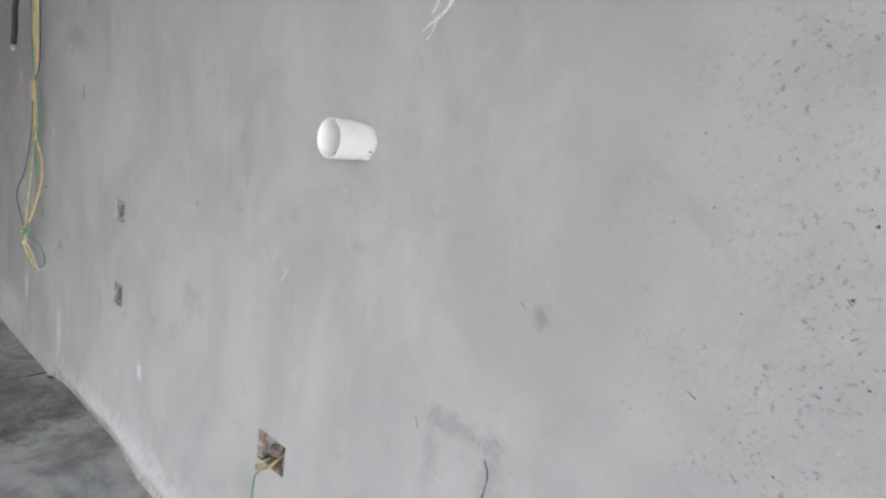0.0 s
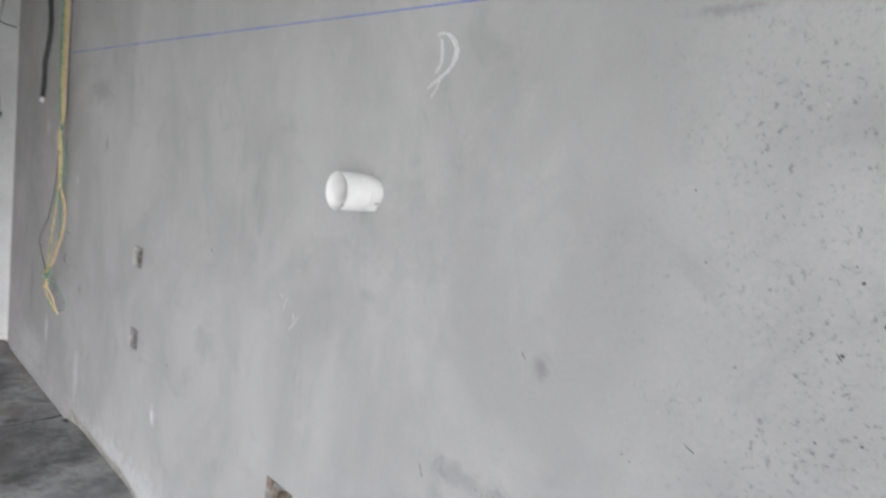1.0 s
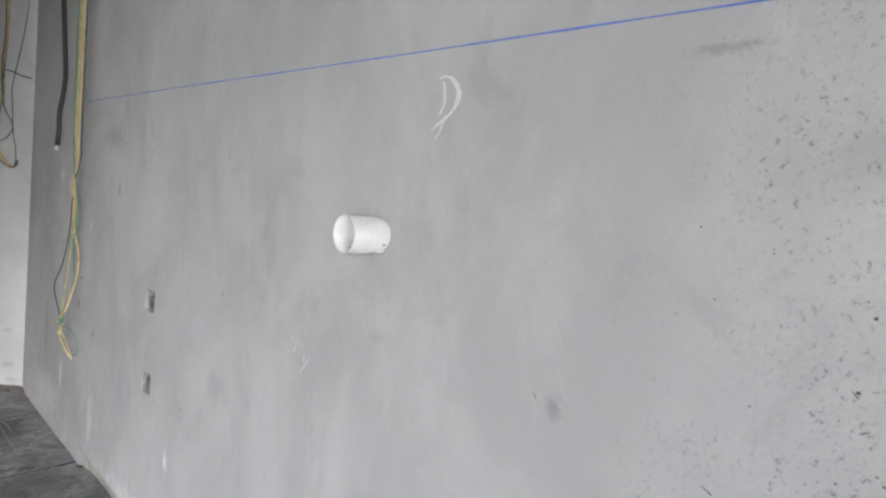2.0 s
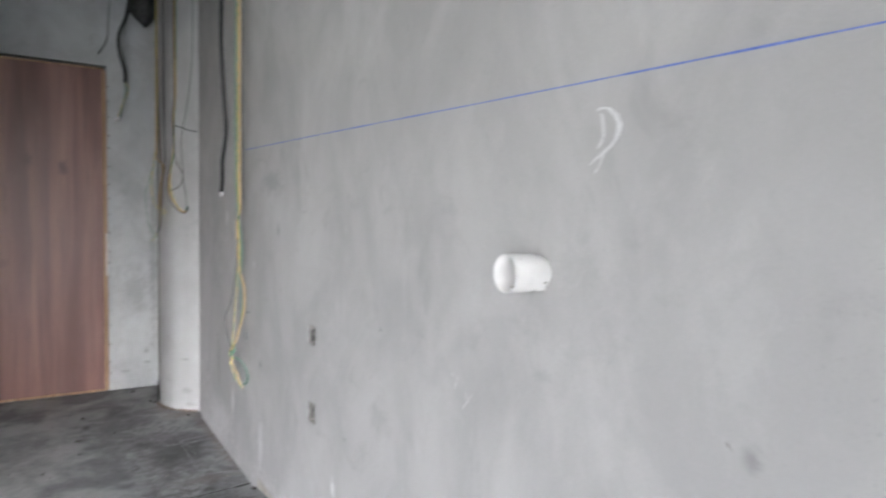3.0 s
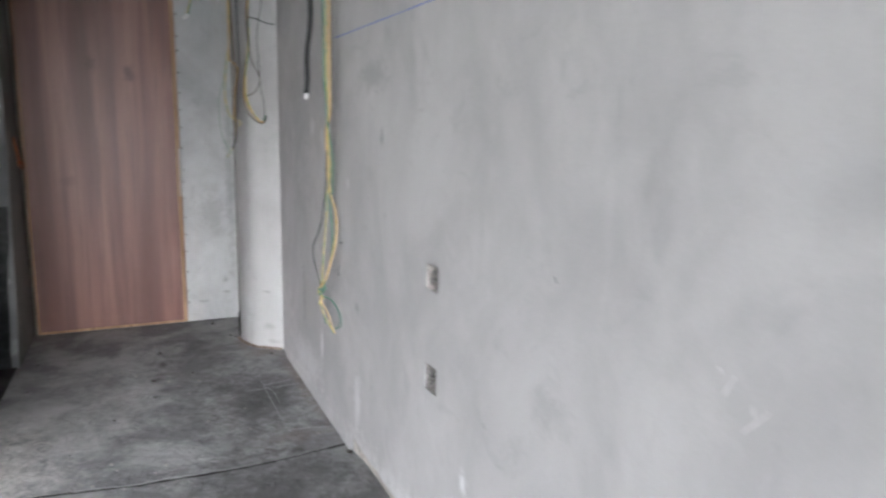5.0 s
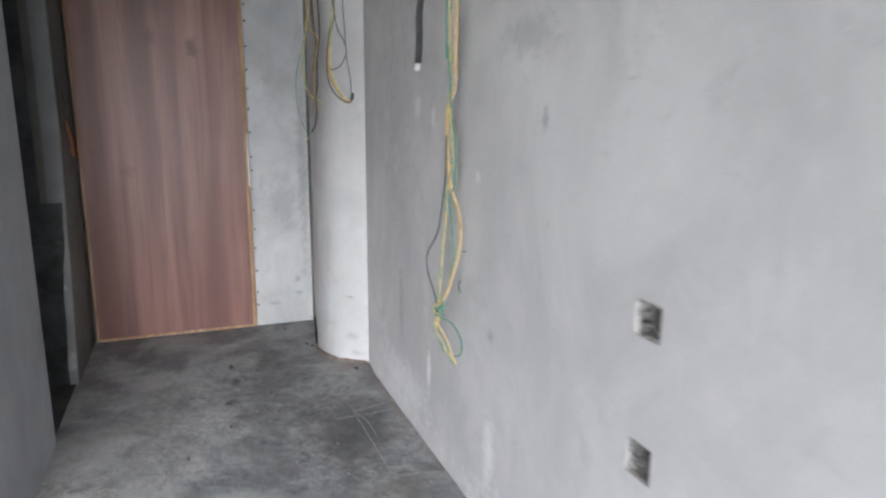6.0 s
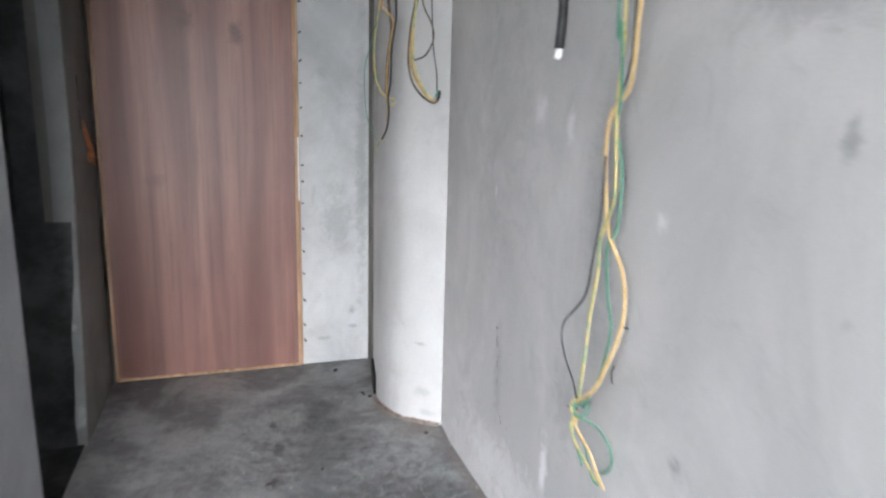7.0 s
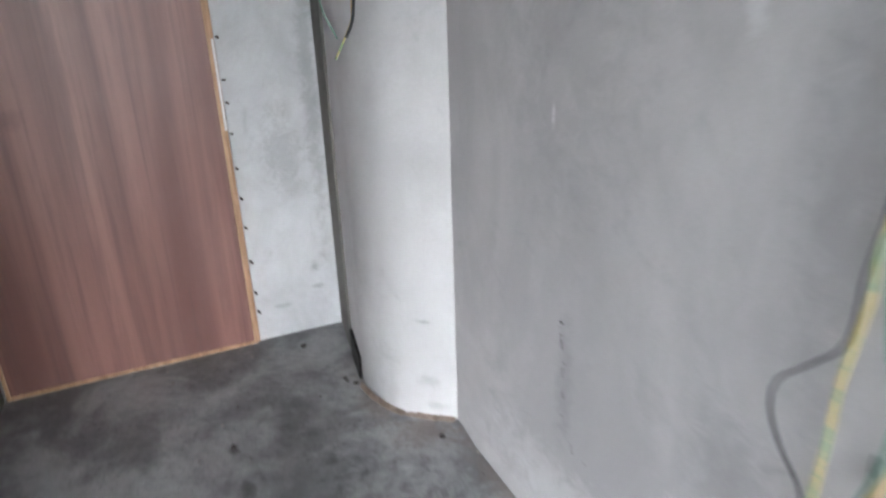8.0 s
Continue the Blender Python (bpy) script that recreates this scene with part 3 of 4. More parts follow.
# Dark strip that paints the shaded gap between pillar and end wall.
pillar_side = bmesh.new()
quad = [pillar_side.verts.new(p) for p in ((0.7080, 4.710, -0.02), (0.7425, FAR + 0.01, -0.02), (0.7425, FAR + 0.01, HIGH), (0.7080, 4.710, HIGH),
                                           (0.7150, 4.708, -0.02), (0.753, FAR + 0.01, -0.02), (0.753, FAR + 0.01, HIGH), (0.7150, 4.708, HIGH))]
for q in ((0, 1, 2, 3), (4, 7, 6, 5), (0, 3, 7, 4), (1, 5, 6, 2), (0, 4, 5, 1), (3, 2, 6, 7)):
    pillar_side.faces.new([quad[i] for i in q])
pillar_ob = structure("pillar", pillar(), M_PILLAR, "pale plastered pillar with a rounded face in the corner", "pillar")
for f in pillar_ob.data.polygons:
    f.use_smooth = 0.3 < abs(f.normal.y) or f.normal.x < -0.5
part("corner_shade", pillar_side, M_DARK, pillar_ob, "dark strip painting the shaded gap behind the pillar")
slit = bmesh.new()
quad = [slit.verts.new(p) for p in ((0.6795, 4.535, -0.01), (0.7020, 4.690, -0.01), (0.7020, 4.690, 0.095), (0.6795, 4.535, 0.075), (0.690, 4.535, -0.01), (0.713, 4.690, -0.01), (0.713, 4.690, 0.095), (0.690, 4.535, 0.075))]
for q in ((0, 1, 2, 3), (4, 7, 6, 5), (0, 3, 7, 4), (1, 5, 6, 2), (0, 4, 5, 1), (3, 2, 6, 7)):
    slit.faces.new([quad[i] for i in q])
part("foot_gap", slit, M_JOINT, pillar_ob, "black broken-out gap at the foot")
pillar_ob.data.set_sharp_from_angle(angle=radians(35))

def pillar_fillet():
    """A crumbly line of mortar round the pillar's foot."""
    line = smooth_path([(0.85, 4.203, 0), (0.80, 4.240, 0), (0.745, 4.288, 0), (0.715, 4.325, 0), (0.693, 4.377, 0), (0.678, 4.43, 0), (0.668, 4.50, 0)], 0.008)
    bm = bmesh.new()
    rows = []
    for i, c in enumerate(line):
        w = 0.006 + 0.005 * noise.noise((i * 0.7, 2, 0))
        h = 0.003 + 0.005 * noise.noise((i * 0.9, 7, 0))
        out = Vector((-0.75, -0.66, 0))
        rows.append([bm.verts.new(c + out * w + Vector((0, 0, -0.002))), bm.verts.new(c + out * w * 0.4 + Vector((0, 0, h * 0.6))), bm.verts.new(c - out * 0.012 + Vector((0, 0, h + 0.006)))])
    for p, q in zip(rows, rows[1:]):
        for k in range(2):
            bm.faces.new((p[k], q[k], q[k + 1], p[k + 1]))
    return bm


part("mortar_fillet", pillar_fillet(), M_RUST, pillar_ob, "crumbly brownish mortar at the foot")

JAMB_NEAR, JAMB_FAR, THICK, STUB = 3.86, 4.392, 0.22, 3.12
def leaning(bm):
    """Out-of-plumb left wall: it leans into the passage towards its free end."""
    bmesh.ops.subdivide_edges(bm, edges=[e for e in bm.edges if abs(e.verts[0].co.z - e.verts[1].co.z) > 1], cuts=20)
    for v in bm.verts:
        v.co.x += 0.03 * min(1.0, max(0.0, v.co.z)) * (FAR - v.co.y) / (FAR - 4.392)
    return bm


wall_left = structure("wall_west", leaning(box(LEFT - 0.10, JAMB_FAR, -0.08, LEFT, FAR, HIGH)), M_DARK, "short dark grey wall beside the door", "wall")
structure("wall_west_stub", box(LEFT - THICK, STUB, -0.08, LEFT, JAMB_NEAR, HIGH, 0.006), M_PLAIN, "grey plaster wall before the dark side doorway", "wall")
structure("wall_lintel", box(LEFT - 0.10, JAMB_NEAR, 2.15, LEFT, JAMB_FAR, HIGH), M_PLAIN, "plaster lintel over the side doorway", "wall")
part("reveal_plaster", leaning(box(LEFT - 0.062, JAMB_FAR - 0.003, -0.02, LEFT - 0.002, JAMB_FAR + 0.04, HIGH - 0.001)), M_REVEAL, wall_left, "paler end of the wall")
# Dark strip beyond the reveal paints the side room's shade.
part("room_shade_edge", box(LEFT - 0.14, JAMB_FAR - 0.001, -0.02, LEFT - 0.062, JAMB_FAR + 0.06, HIGH - 0.001, 0.003), M_COAT_SHADE, wall_left, "dark strip painting the side room's shade")


def coating():
    """The dark coating on the reveal, ragged towards the passage, ending at a level line."""
    bm = bmesh.new()
    rows = []
    for i in range(25):
        z = -0.02 + 0.785 * i / 24
        x = float(np.interp(z, (0, 0.41, 0.62, 0.765), (-0.370, -0.350, -0.330, -0.322))) + 0.006 * noise.noise((z * 14, 1.3, 0))
        rows.append([bm.verts.new((a, b, z)) for a, b in ((LEFT - 0.143, JAMB_FAR + 0.02), (LEFT - 0.143, JAMB_FAR - 0.006), (x, JAMB_FAR - 0.006), (x, JAMB_FAR + 0.02))])
    for p, q in zip(rows, rows[1:]):
        for k in range(3):
            bm.faces.new((p[k], p[k + 1], q[k + 1], q[k]))
    bm.faces.new(rows[-1])
    return bm


part("reveal_coating", coating(), M_COAT_SHADE, wall_left, "dark waterproof coating on the door reveal")
# Thin dark layer over the screed beyond the side doorway.
structure("floor_side_room", box(-2.2, STUB + 0.25, -0.06, LEFT - 0.012, FAR - 0.012, 0.004, 0.002), M_COAT_SHADE, "thin dark layer over the side room floor", "floor")
# Dark sheet and walls: the side room's shade is in their colour.
structure("side_room_shade", box(-2.2, FAR - 0.012, -0.08, LEFT - 0.10, FAR - 0.002, HIGH), M_COAT_SHADE, "dark sheet painting the shade inside the side room", "wall")
structure("wall_side_room", box(-2.2, STUB + 0.15, -0.08, LEFT - THICK, STUB + 0.25, HIGH), M_COAT_SHADE, "side room wall with its shade put into the colour", "wall")
structure("wall_side_room_end", box(-2.3, STUB + 0.15, -0.08, -2.2, FAR + 0.2, HIGH), M_COAT_SHADE, "side room back wall with its shade put into the colour", "wall")
structure("wall_living_north", box(-4.1, STUB, -0.08, LEFT - THICK, STUB + 0.15, HIGH), M_PLAIN, "plain plaster wall of the open room", "wall")
# Added beam, never in view, that keeps light off the upper end wall.
structure("added_shade_beam", box(LEFT, STUB - 0.2, 2.14, WALL, STUB, HIGH, 0.005), M_CEIL, "added unseen beam that shades the upper passage end", "beam")
structure("ceiling", box(-4.2, BACK - 0.2, HIGH, 1.06, 5.2, HIGH + 0.2), M_CEIL, "bare grey concrete ceiling", "ceiling")


def opening_wall_south():
    bm = box(-4.1, BACK - 0.2, -0.08, -3.7, BACK, HIGH)
    add_box(bm, 0.60, BACK - 0.2, -0.08, 1.06, BACK, HIGH)
    add_box(bm, -3.7, BACK - 0.2, 2.36, 0.60, BACK, HIGH)
    return bm


def opening_wall_west():
    bm = box(-4.1, BACK, -0.08, -3.9, -3.2, HIGH)
    add_box(bm, -4.1, 0.6, -0.08, -3.9, STUB, HIGH)
    add_box(bm, -4.1, -3.2, 2.36, -3.9, 0.6, HIGH)
    return bm


# Added pier behind the walk; it blocks grazing window light on the near wall.
structure("added_shade_pier", box(0.06, -1.7, -0.08, WALL, -1.3, HIGH, 0.005), M_PLAIN, "added unseen pier that shades the near long wall", "pier")
structure("wall_south", opening_wall_south(), M_PLAIN, "plaster wall with a wide window opening", "wall")
structure("wall_room_west", opening_wall_west(), M_PLAIN, "plaster wall with a balcony opening", "wall")

# ---- door board ----
door = thing("door_1", "closed brown wood-laminate door board with raw wooden edging", "door", "", "structure")
dx0, dx1, dz = -0.322, 0.431, 2.056
part("panel", box(dx0 + 0.011, 4.912, 0.018, dx1 - 0.011, 4.95, dz - 0.010, 0.0015), M_DOOR, door)
part("edging", box(dx0, 4.908, 0.006, dx0 + 0.011, 4.955, dz, 0.002), M_EDGE, door, "raw wooden edging strip")
part("edging", box(dx1 - 0.011, 4.908, 0.006, dx1, 4.955, dz, 0.002), M_EDGE, door, "raw wooden edging strip")
part("edging", box(dx0 + 0.011, 4.908, 0.006, dx1 - 0.011, 4.955, 0.018, 0.002), M_EDGE, door, "raw wooden edging strip")
part("edging", box(dx0 + 0.011, 4.908, dz - 0.010, dx1 - 0.011, 4.955, dz, 0.002), M_EDGE, door, "raw wooden edging strip")
part("packing_strip", box(dx1 + 0.001, 4.918, 0.006, dx1 + 0.010, 4.955, 2.04, 0.002), M_EDGE, door, "split packing strip beside the board")
part("packing_strip", box(dx1 + 0.0015, 4.914, 0.75, dx1 + 0.008, 4.917, 1.02, 0.001), M_WHITE, door, "torn white tape on the edging")
rnd = random.Random(6)
for i in range(19):
    z = 0.10 + i * 0.103 + rnd.uniform(-0.03, 0.03)
    part("nail", tube(((dx1 + 0.018, 4.940, z), (dx1 + 0.020, 4.915, z + 0.002), (dx1 + 0.020 + rnd.uniform(0, 0.004), 4.908, z + rnd.uniform(-0.005, 0.005))), 0.0034, 6), M_STEEL, door)

# ---- waste pipe in the long wall ----
pipe = thing("pipe_stub", "white plastic waste pipe stub with a collar in the plaster wall", "pipe")
pipe.location = (WALL, 1.187, 1.080)
part("socket", lathe(((0.0305, 0.0320), (0.0310, 0.0334), (0.033, 0.0337), (0.077, 0.0337), (0.0795, 0.0334), (0.0800, 0.0326), (0.0793, 0.0316), (0.060, 0.0306), (0.032, 0.0298), (0.012, 0.0290))), M_PVC, pipe, "", True)
part("collar", lathe(((-0.02, 0.0265), (0.0, 0.0278), (0.004, 0.0294), (0.010, 0.0309), (0.018, 0.0321), (0.0275, 0.0328), (0.0290, 0.0325), (0.0292, 0.0310))), M_PVC, pipe, "", True)
part("seam", lathe(((0.0288, 0.0310), (0.0289, 0.0325), (0.0308, 0.0325), (0.0309, 0.0310))), M_PVC, pipe, "fine seam between socket and collar")
bore = bmesh.new()
bmesh.ops.create_circle(bore, cap_ends=True, radius=0.0292, segments=40, matrix=Matrix.Translation((-0.018, 0, 0)) @ Matrix.Rotation(radians(90), 4, "Y"))
# Grey-brown end of the bore, and a browner bed along its bottom.
part("bore_end", bore, M_BORE, pipe, "grey-brown inside of the pipe")
part("bore_bed", blob((-0.040, 0.001, -0.0243), (0.022, 0.016, 0.0036), 21, 0.5), M_RUST, pipe, "flat brown bed along the bottom of the bore", True)
part("dirt_lump", blob((-0.030, 0.010, -0.010), (0.006, 0.005, 0.005), 3), M_BORE, pipe, "grey mortar crumb inside the pipe", True)
part("dirt_speck", blob((-0.062, -0.022, 0.0252), (0.0011, 0.0008, 0.0006), 4), M_VOID, pipe, "dark speck on the socket")
part("dirt_speck", blob((-0.051, -0.027, 0.0198), (0.0009, 0.0008, 0.0006), 6), M_VOID, pipe, "dark speck on the socket")
tab = box(-0.027, -0.0235, -0.0312, -0.006, -0.010, -0.016, 0.004)
part("clip_tab", tab, M_PVC, pipe, "small moulded lug under the collar")
part("clip_tab", box(-0.016, -0.0285, -0.0170, -0.008, -0.0258, -0.0148, 0.0008), M_DIRT, pipe, "grey gap beside the lug")

# ---- wires that hang on the long wall ----
wires = thing("hanging_wires", "knotted yellow, green and black wires hanging along the wall", "wires")
part("yellow_wire", tube(((0.812, 3.085, 2.77), (0.812, 3.088, 2.0), (0.815, 3.097, 1.392), (0.817, 3.103, 1.294), (0.819, 3.112, 1.19), (0.821, 3.142, 1.16), (0.824, 3.176, 1.133), (0.826, 3.187, 1.068), (0.829, 3.177, 0.965), (0.833, 3.160, 0.905),
                          (0.838, 3.120, 0.85), (0.836, 3.100, 0.785), (0.828, 3.103, 0.72), (0.819, 3.114, 0.675), (0.808, 3.133, 0.615), (0.798, 3.178, 0.568)), 0.0042), M_YELLOW, wires, "thick yellow wire", True)
part("yellow_wire", tube(((0.817, 3.145, 2.77), (0.817, 3.145, 1.4), (0.818, 3.142, 1.27), (0.821, 3.154, 1.15), (0.826, 3.150, 1.05), (0.829, 3.150, 0.985), (0.830, 3.168, 0.945), (0.825, 3.182, 0.895), (0.822, 3.176, 0.84), (0.815, 3.182, 0.74), (0.807, 3.178, 0.65), (0.800, 3.178, 0.572)), 0.0033), M_LEMON, wires, "yellow-green wire", True)
part("green_wire", tube(((0.812, 3.165, 2.77), (0.812, 3.159, 1.4), (0.812, 3.145, 1.29), (0.816, 3.136, 1.17), (0.832, 3.165, 1.11), (0.836, 3.145, 1.044), (0.835, 3.142, 0.93), (0.833, 3.168, 0.887), (0.834, 3.154, 0.79), (0.830, 3.130, 0.731), (0.815, 3.133, 0.637), (0.801, 3.160, 0.566)), 0.0029), M_GREEN, wires, "green wire", True)
part("black_wire", tube(((0.838, 3.140, 2.77), (0.838, 3.145, 1.4), (0.840, 3.152, 1.22), (0.832, 3.192, 1.12), (0.824, 3.183, 1.045), (0.820, 3.177, 0.95), (0.811, 3.180, 0.86), (0.799, 3.176, 0.795), (0.795, 3.205, 0.755), (0.790, 3.234, 0.722), (0.785, 3.234, 0.69), (0.786, 3.216, 0.65), (0.791, 3.188, 0.61), (0.797, 3.180, 0.575)), 0.0022), M_BLACK, wires, "thin black wire", True)
part("knot", tube(((0.792, 3.186, 0.556), (0.806, 3.172, 0.572), (0.808, 3.150, 0.572), (0.798, 3.146, 0.556), (0.790, 3.162, 0.545), (0.796, 3.186, 0.548), (0.810, 3.184, 0.560), (0.804, 3.164, 0.562)), 0.0032), M_GREEN, wires, "tight green knot", True)
part("knot", tube(((0.806, 3.184, 0.576), (0.794, 3.192, 0.560), (0.792, 3.182, 0.542), (0.806, 3.174, 0.534), (0.810, 3.188, 0.524), (0.800, 3.198, 0.512), (0.794, 3.188, 0.502)), 0.0036), M_LEMON, wires, "yellow knot", True)
part("wire_tail", tube(((0.800, 3.180, 0.545), (0.804, 3.190, 0.512), (0.812, 3.166, 0.486), (0.818, 3.146, 0.466), (0.823, 3.126, 0.435), (0.830, 3.109, 0.408)), 0.0030), M_YELLOW, wires, "yellow wire tail", True)
part("wire_tail", tube(((0.800, 3.186, 0.550), (0.802, 3.198, 0.51), (0.804, 3.193, 0.482), (0.810, 3.172, 0.458), (0.820, 3.142, 0.430), (0.826, 3.118, 0.414)), 0.0028), M_LEMON, wires, "striped wire tail", True)
part("wire_tail", tube(((0.800, 3.178, 0.536), (0.828, 3.146, 0.524), (0.850, 3.128, 0.482), (0.858, 3.131, 0.442), (0.856, 3.150, 0.416), (0.846, 3.166, 0.411)), 0.0024), M_GREEN, wires, "green looped tail", True)
part("wire_tail", tube(((0.806, 3.182, 0.50), (0.826, 3.181, 0.462), (0.832, 3.168, 0.418), (0.830, 3.146, 0.404), (0.828, 3.126, 0.408)), 0.0022), M_GREEN, wires, "green looped tail", True)
part("wire_tail", tube(((0.804, 3.195, 0.49), (0.808, 3.186, 0.466), (0.811, 3.172, 0.444), (0.812, 3.165, 0.430)), 0.0024), M_GREEN, wires, "green wire tip", True)
part("wire_tail", tube(((0.800, 3.176, 0.552), (0.800, 3.198, 0.547), (0.800, 3.218, 0.541)), 0.0026), M_BLACK, wires, "black wire tip", True)

# Two short black stubs on the wall beside the wires.
part("black_stub", tube(((WALL + 0.002, 3.128, 0.736), (WALL - 0.010, 3.121, 0.738), (WALL - 0.008, 3.111, 0.740)), 0.0020), M_BLACK, wires, "short black stub on the wall", True)
part("black_stub", tube(((WALL + 0.002, 3.156, 0.648), (WALL - 0.008, 3.153, 0.634), (WALL - 0.006, 3.149, 0.612)), 0.0014), M_BLACK, wires, "short black stub on the wall", True)

cable = thing("hanging_cable", "black sheathed cable with a white taped end hanging by the wall", "cable")
part("sheath", tube([(x, 3.334, z) for x, z in ((0.80, 2.77), (0.797, 2.3), (0.792, 1.95), (0.804, 1.70), (0.812, 1.58), (0.810, 1.50), (0.797, 1.40), (0.797, 1.33), (0.793, 1.262))], 0.0100, 12), M_BLACK, cable, "", True)
part("taped_end", tube(((0.7935, 3.334, 1.270), (0.792, 3.333, 1.256), (0.788, 3.331, 1.243)), 0.0076, 10), M_WHITE, cable, "white taped cable end", True)

loop = thing("looped_wires", "yellow-green wires hanging in a loop before the pillar", "wires")
LY = 4.03
part("yellow_wire", tube([(x, LY, z) for x, z in ((0.708, 2.77), (0.706, 2.1), (0.709, 1.8), (0.697, 1.643), (0.700, 1.52), (0.688, 1.451), (0.674, 1.32), (0.684, 1.247), (0.722, 1.186), (0.748, 1.166), (0.760, 1.174))], 0.0040), M_OCHRE, loop, "yellow wire", True)
part("green_wire", tube([(x, LY + 0.012, z) for x, z in ((0.716, 2.77), (0.715, 2.1), (0.713, 1.8), (0.704, 1.64), (0.704, 1.50), (0.688, 1.40), (0.680, 1.30), (0.692, 1.24), (0.728, 1.182), (0.752, 1.164), (0.767, 1.20))], 0.0036), M_GREEN, loop, "green wire", True)
part("grey_wire", tube([(x, LY - 0.006, z) for x, z in ((0.700, 2.77), (0.698, 2.1), (0.701, 1.8), (0.690, 1.643), (0.694, 1.5), (0.674, 1.38), (0.667, 1.28), (0.682, 1.215), (0.716, 1.175), (0.748, 1.160), (0.762, 1.168))], 0.0034), M_BROWN, loop, "grey-brown wire", True)
part("grey_wire", tube([(x, LY + 0.02, z) for x, z in ((0.766, 1.182), (0.764, 1.251), (0.752, 1.325), (0.744, 1.455), (0.74, 1.55), (0.76, 1.68), (0.785, 1.85), (0.80, 2.1), (0.80, 2.77))], 0.0022), M_BLACK, loop, "thin grey wire", True)
part("yellow_wire", tube([(x, LY - 0.012, z) for x, z in ((0.700, 1.66), (0.696, 1.54), (0.708, 1.440), (0.734, 1.390), (0.742, 1.346), (0.718, 1.298), (0.684, 1.281))], 0.0028), M_BROWN, loop, "brown-yellow wire", True)
part("yellow_wire", tube([(x, LY - 0.008, z) for x, z in ((0.703, 1.58), (0.690, 1.46), (0.680, 1.33), (0.688, 1.262), (0.712, 1.205), (0.738, 1.175))], 0.0030), M_LEMON, loop, "yellow-green wire", True)
part("black_wire", tube([(x, LY - 0.015, z) for x, z in ((0.700, 1.625), (0.74, 1.618), (0.775, 1.606), (0.815, 1.603))], 0.0030), M_BLACK, loop, "black wire end", True)
part("cap", tube(((0.758, LY, 1.168), (0.766, LY, 1.178), (0.768, LY, 1.198)), 0.0055), M_BLACK, loop, "black insulated wire tip", True)

corner = thing("corner_wires", "brown, ochre and yellow wires hanging beside the pillar edge", "wires")
CY = 4.285
part("brown_wire", tube([(x, CY, z) for x, z in ((0.655, 2.77), (0.654, 2.145), (0.658, 1.8), (0.668, 1.50), (0.680, 1.40), (0.668, 1.30), (0.664, 1.19))], 0.0055), M_BROWN, corner, "brown sheathed cable", True)
part("black_wire", tube([(x, CY - 0.018, z) for x, z in ((0.684, 2.77), (0.684, 1.8), (0.690, 1.47), (0.689, 1.42), (0.677, 1.33), (0.673, 1.22), (0.666, 1.18), (0.669, 1.13), (0.662, 1.075), (0.645, 1.04))], 0.0036), M_BLACK, corner, "black wire", True)
part("ochre_wire", tube([(x, CY - 0.012, z) for x, z in ((0.648, 2.77), (0.646, 1.9), (0.645, 1.50), (0.651, 1.458), (0.682, 1.424), (0.671, 1.342), (0.662, 1.26), (0.663, 1.18), (0.667, 1.133), (0.664, 1.073))], 0.0032), M_OCHRE, corner, "ochre wire", True)
part("yellow_wire", tube([(x, CY - 0.01, z) for x, z in ((0.650, 2.77), (0.650, 1.9), (0.646, 1.55), (0.638, 1.486), (0.619, 1.323), (0.632, 1.216), (0.664, 1.178), (0.690, 1.172), (0.688, 1.158), (0.676, 1.150))], 0.0034), M_LEMON, corner, "yellow wire", True)
part("yellow_wire", tube([(x, CY - 0.008, z) for x, z in ((0.666, 1.15), (0.668, 1.11), (0.662, 1.072), (0.640, 1.030), (0.620, 0.995))], 0.0026), M_LEMON, corner, "yellow wire tip", True)
part("green_wire", tube([(x, CY - 0.005, z) for x, z in ((0.642, 2.77), (0.644, 1.7), (0.64, 1.48), (0.614, 1.364), (0.589, 1.256), (0.598, 1.114), (0.629, 1.038))], 0.0014), M_GREEN, corner, "thin green wire", True)

# ---- cable and black bundle above the door ----
bundle = thing("cable_bundle", "black taped cable bundle hanging over the doorway", "cable")
part("wrap", blob((0.66, 4.86, 2.50), (0.10, 0.06, 0.15), 4, 0.4), M_BLACK, bundle, "black plastic wrap", True)
part("drop", tube([(x, 4.88, z) for x, z in ((0.60, 2.77), (0.585, 2.6), (0.56, 2.4), (0.513, 2.26), (0.520, 2.15), (0.546, 2.05), (0.548, 1.975))], 0.0115, 12), M_BLACK, bundle, "black cable drop", True)
part("yellow_wire", tube([(x, 4.88, z) for x, z in ((0.548, 1.98), (0.566, 1.935), (0.54, 1.86), (0.51, 1.77), (0.495, 1.735))], 0.0034), M_LEMON, bundle, "thin yellow wire", True)
part("green_wire", tube([(x, 4.885, z) for x, z in ((0.546, 1.98), (0.55, 1.93), (0.535, 1.84), (0.515, 1.75))], 0.0030), M_GREEN, bundle, "thin green wire", True)
part("taped_end", tube(((0.512, 4.878, 1.752), (0.497, 4.878, 1.736), (0.486, 4.878, 1.728)), 0.010, 8), M_WHITE, bundle, "white taped wire end", True)
part("thin_wire", tube([(x, 4.92, z) for x, z in ((0.40, 2.14), (0.43, 2.19), (0.455, 2.26), (0.46, 2.4), (0.5, 2.77))], 0.0028), M_BLACK, bundle, "thin dark wire", True)

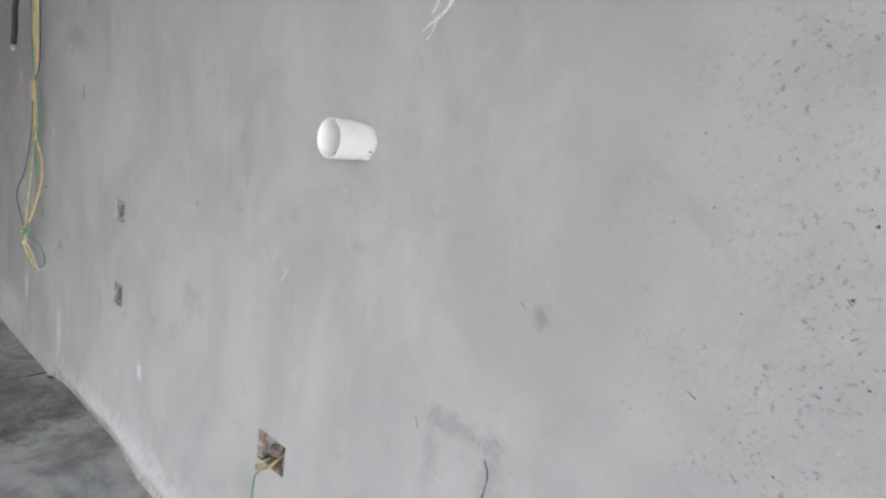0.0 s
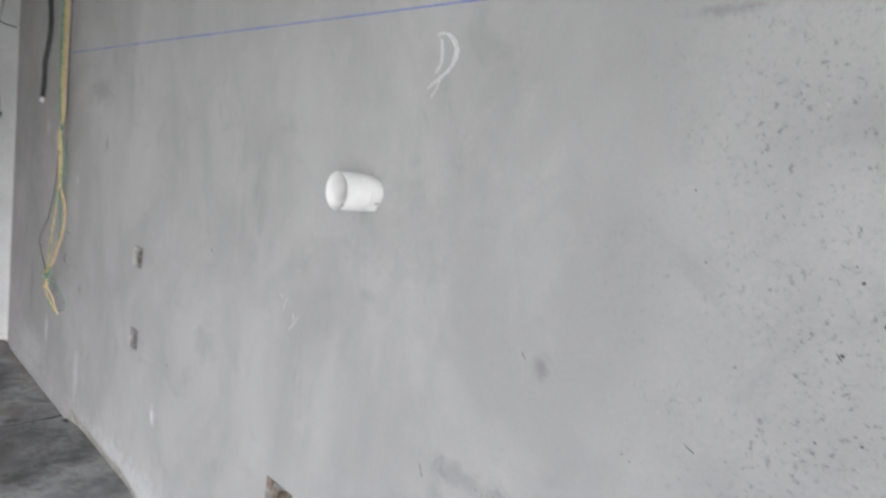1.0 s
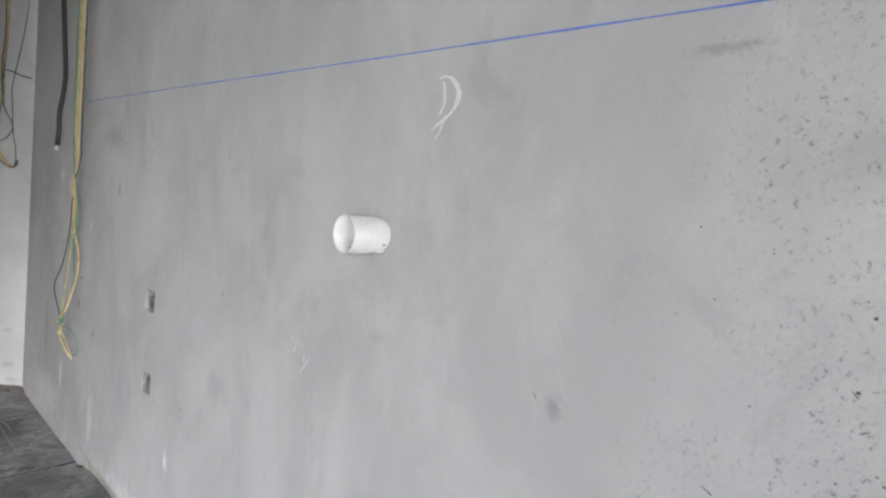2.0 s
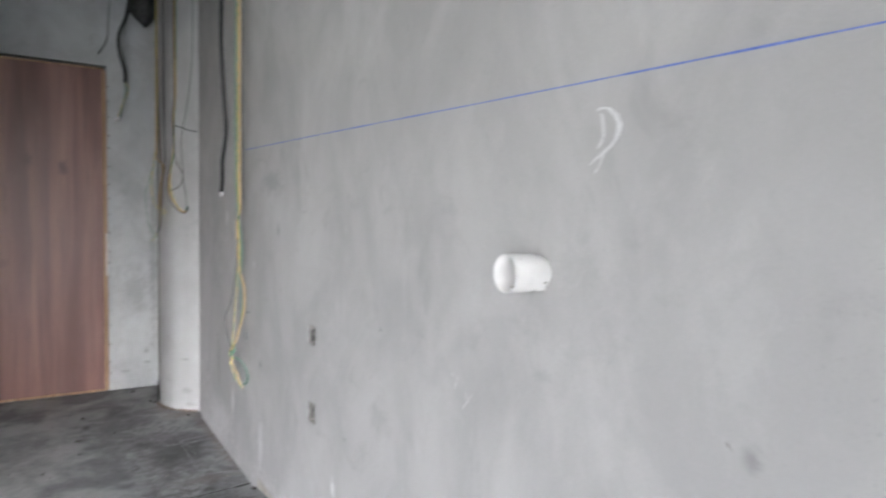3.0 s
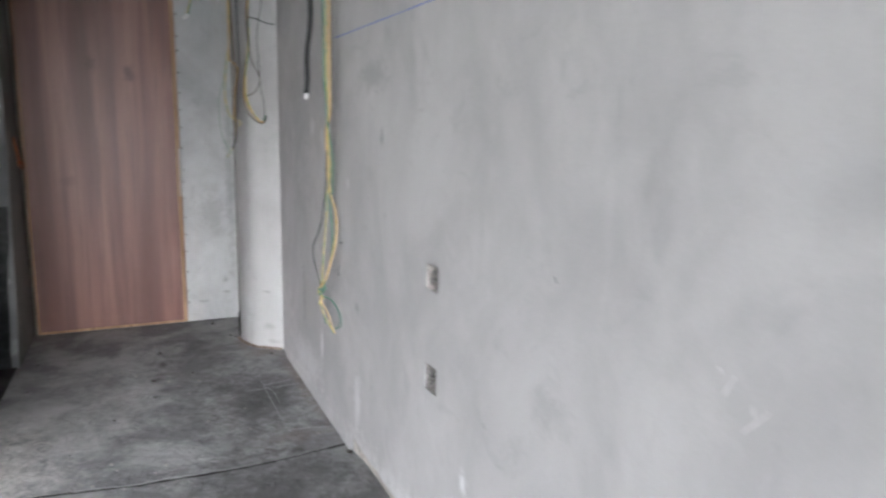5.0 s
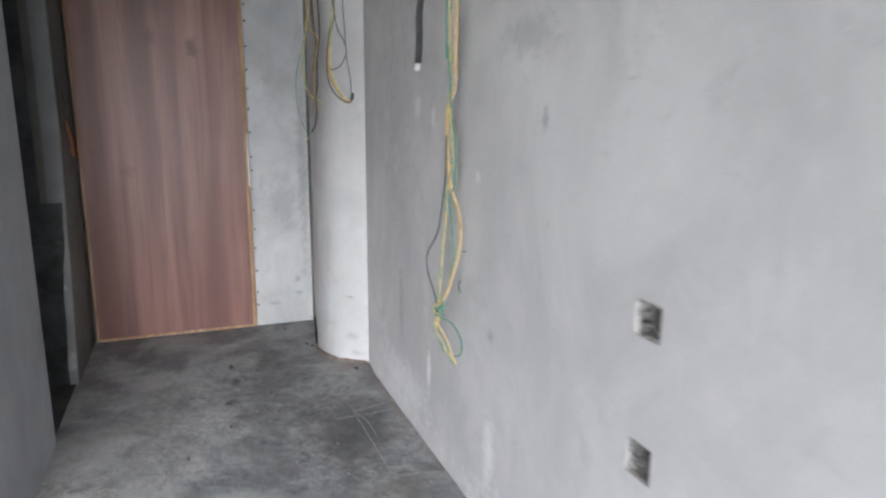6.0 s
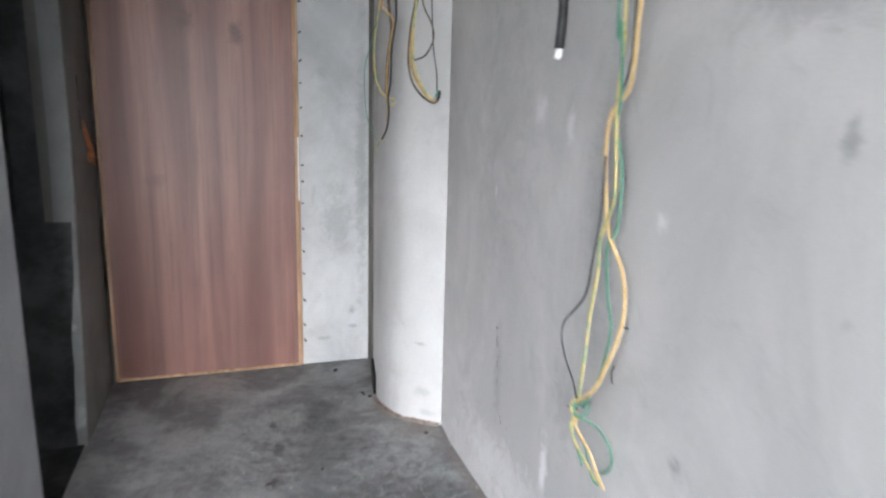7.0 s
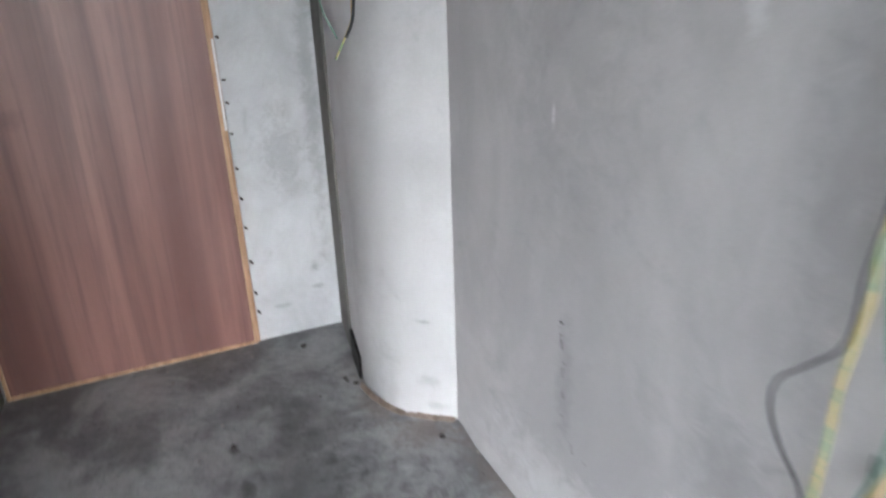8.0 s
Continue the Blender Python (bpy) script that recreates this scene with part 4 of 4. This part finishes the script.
# ---- orange wires by the door, on the left wall ----
tails = thing("wall_wires", "orange wire tails poking out of the dim plaster beside the door", "wires")
for i, pts in enumerate((((4.675, 1.075), (4.70, 1.03), (4.715, 0.98), (4.69, 0.945), (4.64, 0.935), (4.62, 0.955), (4.66, 0.975)), ((4.678, 1.07), (4.70, 1.0), (4.74, 0.96), (4.78, 0.93)), ((4.676, 1.06), (4.69, 1.0), (4.72, 0.94), (4.73, 0.915)))):
    part("orange_wire", tube([(LEFT + 0.015 + 0.006 * min(k, 3), y, z) for k, (y, z) in enumerate(pts)], 0.0030), M_ORANGE, tails)
for z0, z1 in ((1.17, 1.255), (1.075, 1.14)):
    part("wall_slot", box(LEFT + 0.006, 4.60, z0 - 0.03, LEFT + 0.0205, 4.616, z1 - 0.03, 0.0005), M_VOID, wall_left, "narrow dark slot in the plaster")

# ---- wires from the outlet hole ----
outlet = thing("outlet_wires", "bent yellow and green wires coming out of the outlet hole", "wires")
part("yellow_wire", tube(((0.90, 1.39, 0.398), (0.876, 1.398, 0.382), (0.858, 1.408, 0.362), (0.848, 1.430, 0.348), (0.852, 1.450, 0.341), (0.856, 1.452, 0.348), (0.858, 1.436, 0.358)), 0.0019), M_OCHRE, outlet, "yellow wire", True)
part("yellow_wire", tube(((0.90, 1.40, 0.39), (0.870, 1.408, 0.372), (0.854, 1.425, 0.352), (0.848, 1.442, 0.345), (0.853, 1.452, 0.353), (0.860, 1.432, 0.366), (0.864, 1.416, 0.378)), 0.0017), M_LEMON, outlet, "yellow wire", True)
part("green_wire", tube(((0.885, 1.40, 0.38), (0.854, 1.42, 0.354), (0.844, 1.436, 0.338), (0.843, 1.442, 0.31), (0.846, 1.450, 0.26), (0.848, 1.456, 0.2), (0.852, 1.464, 0.12)), 0.0019), M_GREEN, outlet, "green wire", True)

# ---- scratches and crumbs on the floor ----
scratches = tagged(new("floor_scratches"), "thin pale scratched lines on the screed", "marks", "", "structure")
for i, line in enumerate((((0.675, 3.74), (0.680, 3.5), (0.684, 3.273)), ((0.684, 3.255), (0.774, 3.244), (0.850, 3.222)), ((0.600, 3.705), (0.686, 3.703), (0.83, 3.712)),
                          ((0.725, 4.042), (0.716, 3.94)), ((0.716, 3.928), (0.787, 3.923)), ((0.690, 3.86), (0.674, 3.835), (0.682, 3.737), (0.705, 3.64), (0.706, 3.525)), ((0.682, 3.745), (0.804, 3.772)))):
    part("scratch", ribbon(line, 0.0026, z=0.0003, wobble=0.7, seed=40 + i), M_SCRATCH, scratches)


def crumb(seed):
    bm = bmesh.new()
    bmesh.ops.create_icosphere(bm, subdivisions=1, radius=1)
    for v in bm.verts:
        v.co *= 1 + 0.5 * noise.noise(v.co * 2.3 + Vector((seed * 5.7, 0, seed)))
        v.co.z *= 0.55
    return bm


shapes = []
for i, m in enumerate((M_VOID, M_DIRT, M_CREAM)):
    ob = part("crumb", crumb(i), m)
    shapes.append(ob.data)
    bpy.data.objects.remove(ob)


def crumb_at(x, y, size, shape, label):
    ob = tagged(new("plaster_crumb", shapes[shape]), label, "crumb", "crumbs on the floor")
    ob.location, ob.scale = (x, y, size * 0.4 + (0.003 if y < CRACK else 0)), (size, size, size)
    ob.rotation_euler = (0, 0, x * 40 + y * 7)


for x, y, s in ((0.788, 4.156, 0.010), (0.569, 4.816, 0.012), (0.715, 4.43, 0.006), (0.66, 4.515, 0.009), (0.64, 4.54, 0.006), (0.229, 3.972, 0.010), (0.229, 3.773, 0.007), (0.084, 3.589, 0.006), (0.268, 4.377, 0.008), (-0.293, 3.254, 0.008), (0.638, 4.557, 0.008), (0.40, 4.02, 0.007), (0.845, 2.985, 0.012)):
    crumb_at(x, y, s, 0, "small dark lump of dry mortar on the screed")
rnd = random.Random(12)
for i in range(110):
    x, y = rnd.uniform(LEFT + 0.04, WALL - 0.04), rnd.uniform(2.2, FAR - 0.06)
    if x > 0.62 and y > 4.2:
        continue
    crumb_at(x, y, rnd.uniform(0.0018, 0.0062), rnd.choice((0, 1, 1, 2)), "tiny crumb of plaster on the screed")
for i in range(14):
    y = rnd.uniform(3.2, 4.15)
    crumb_at(WALL - rnd.uniform(0.015, 0.05), y, rnd.uniform(0.002, 0.006), rnd.choice((0, 1, 2)), "tiny crumb of plaster at the wall foot")
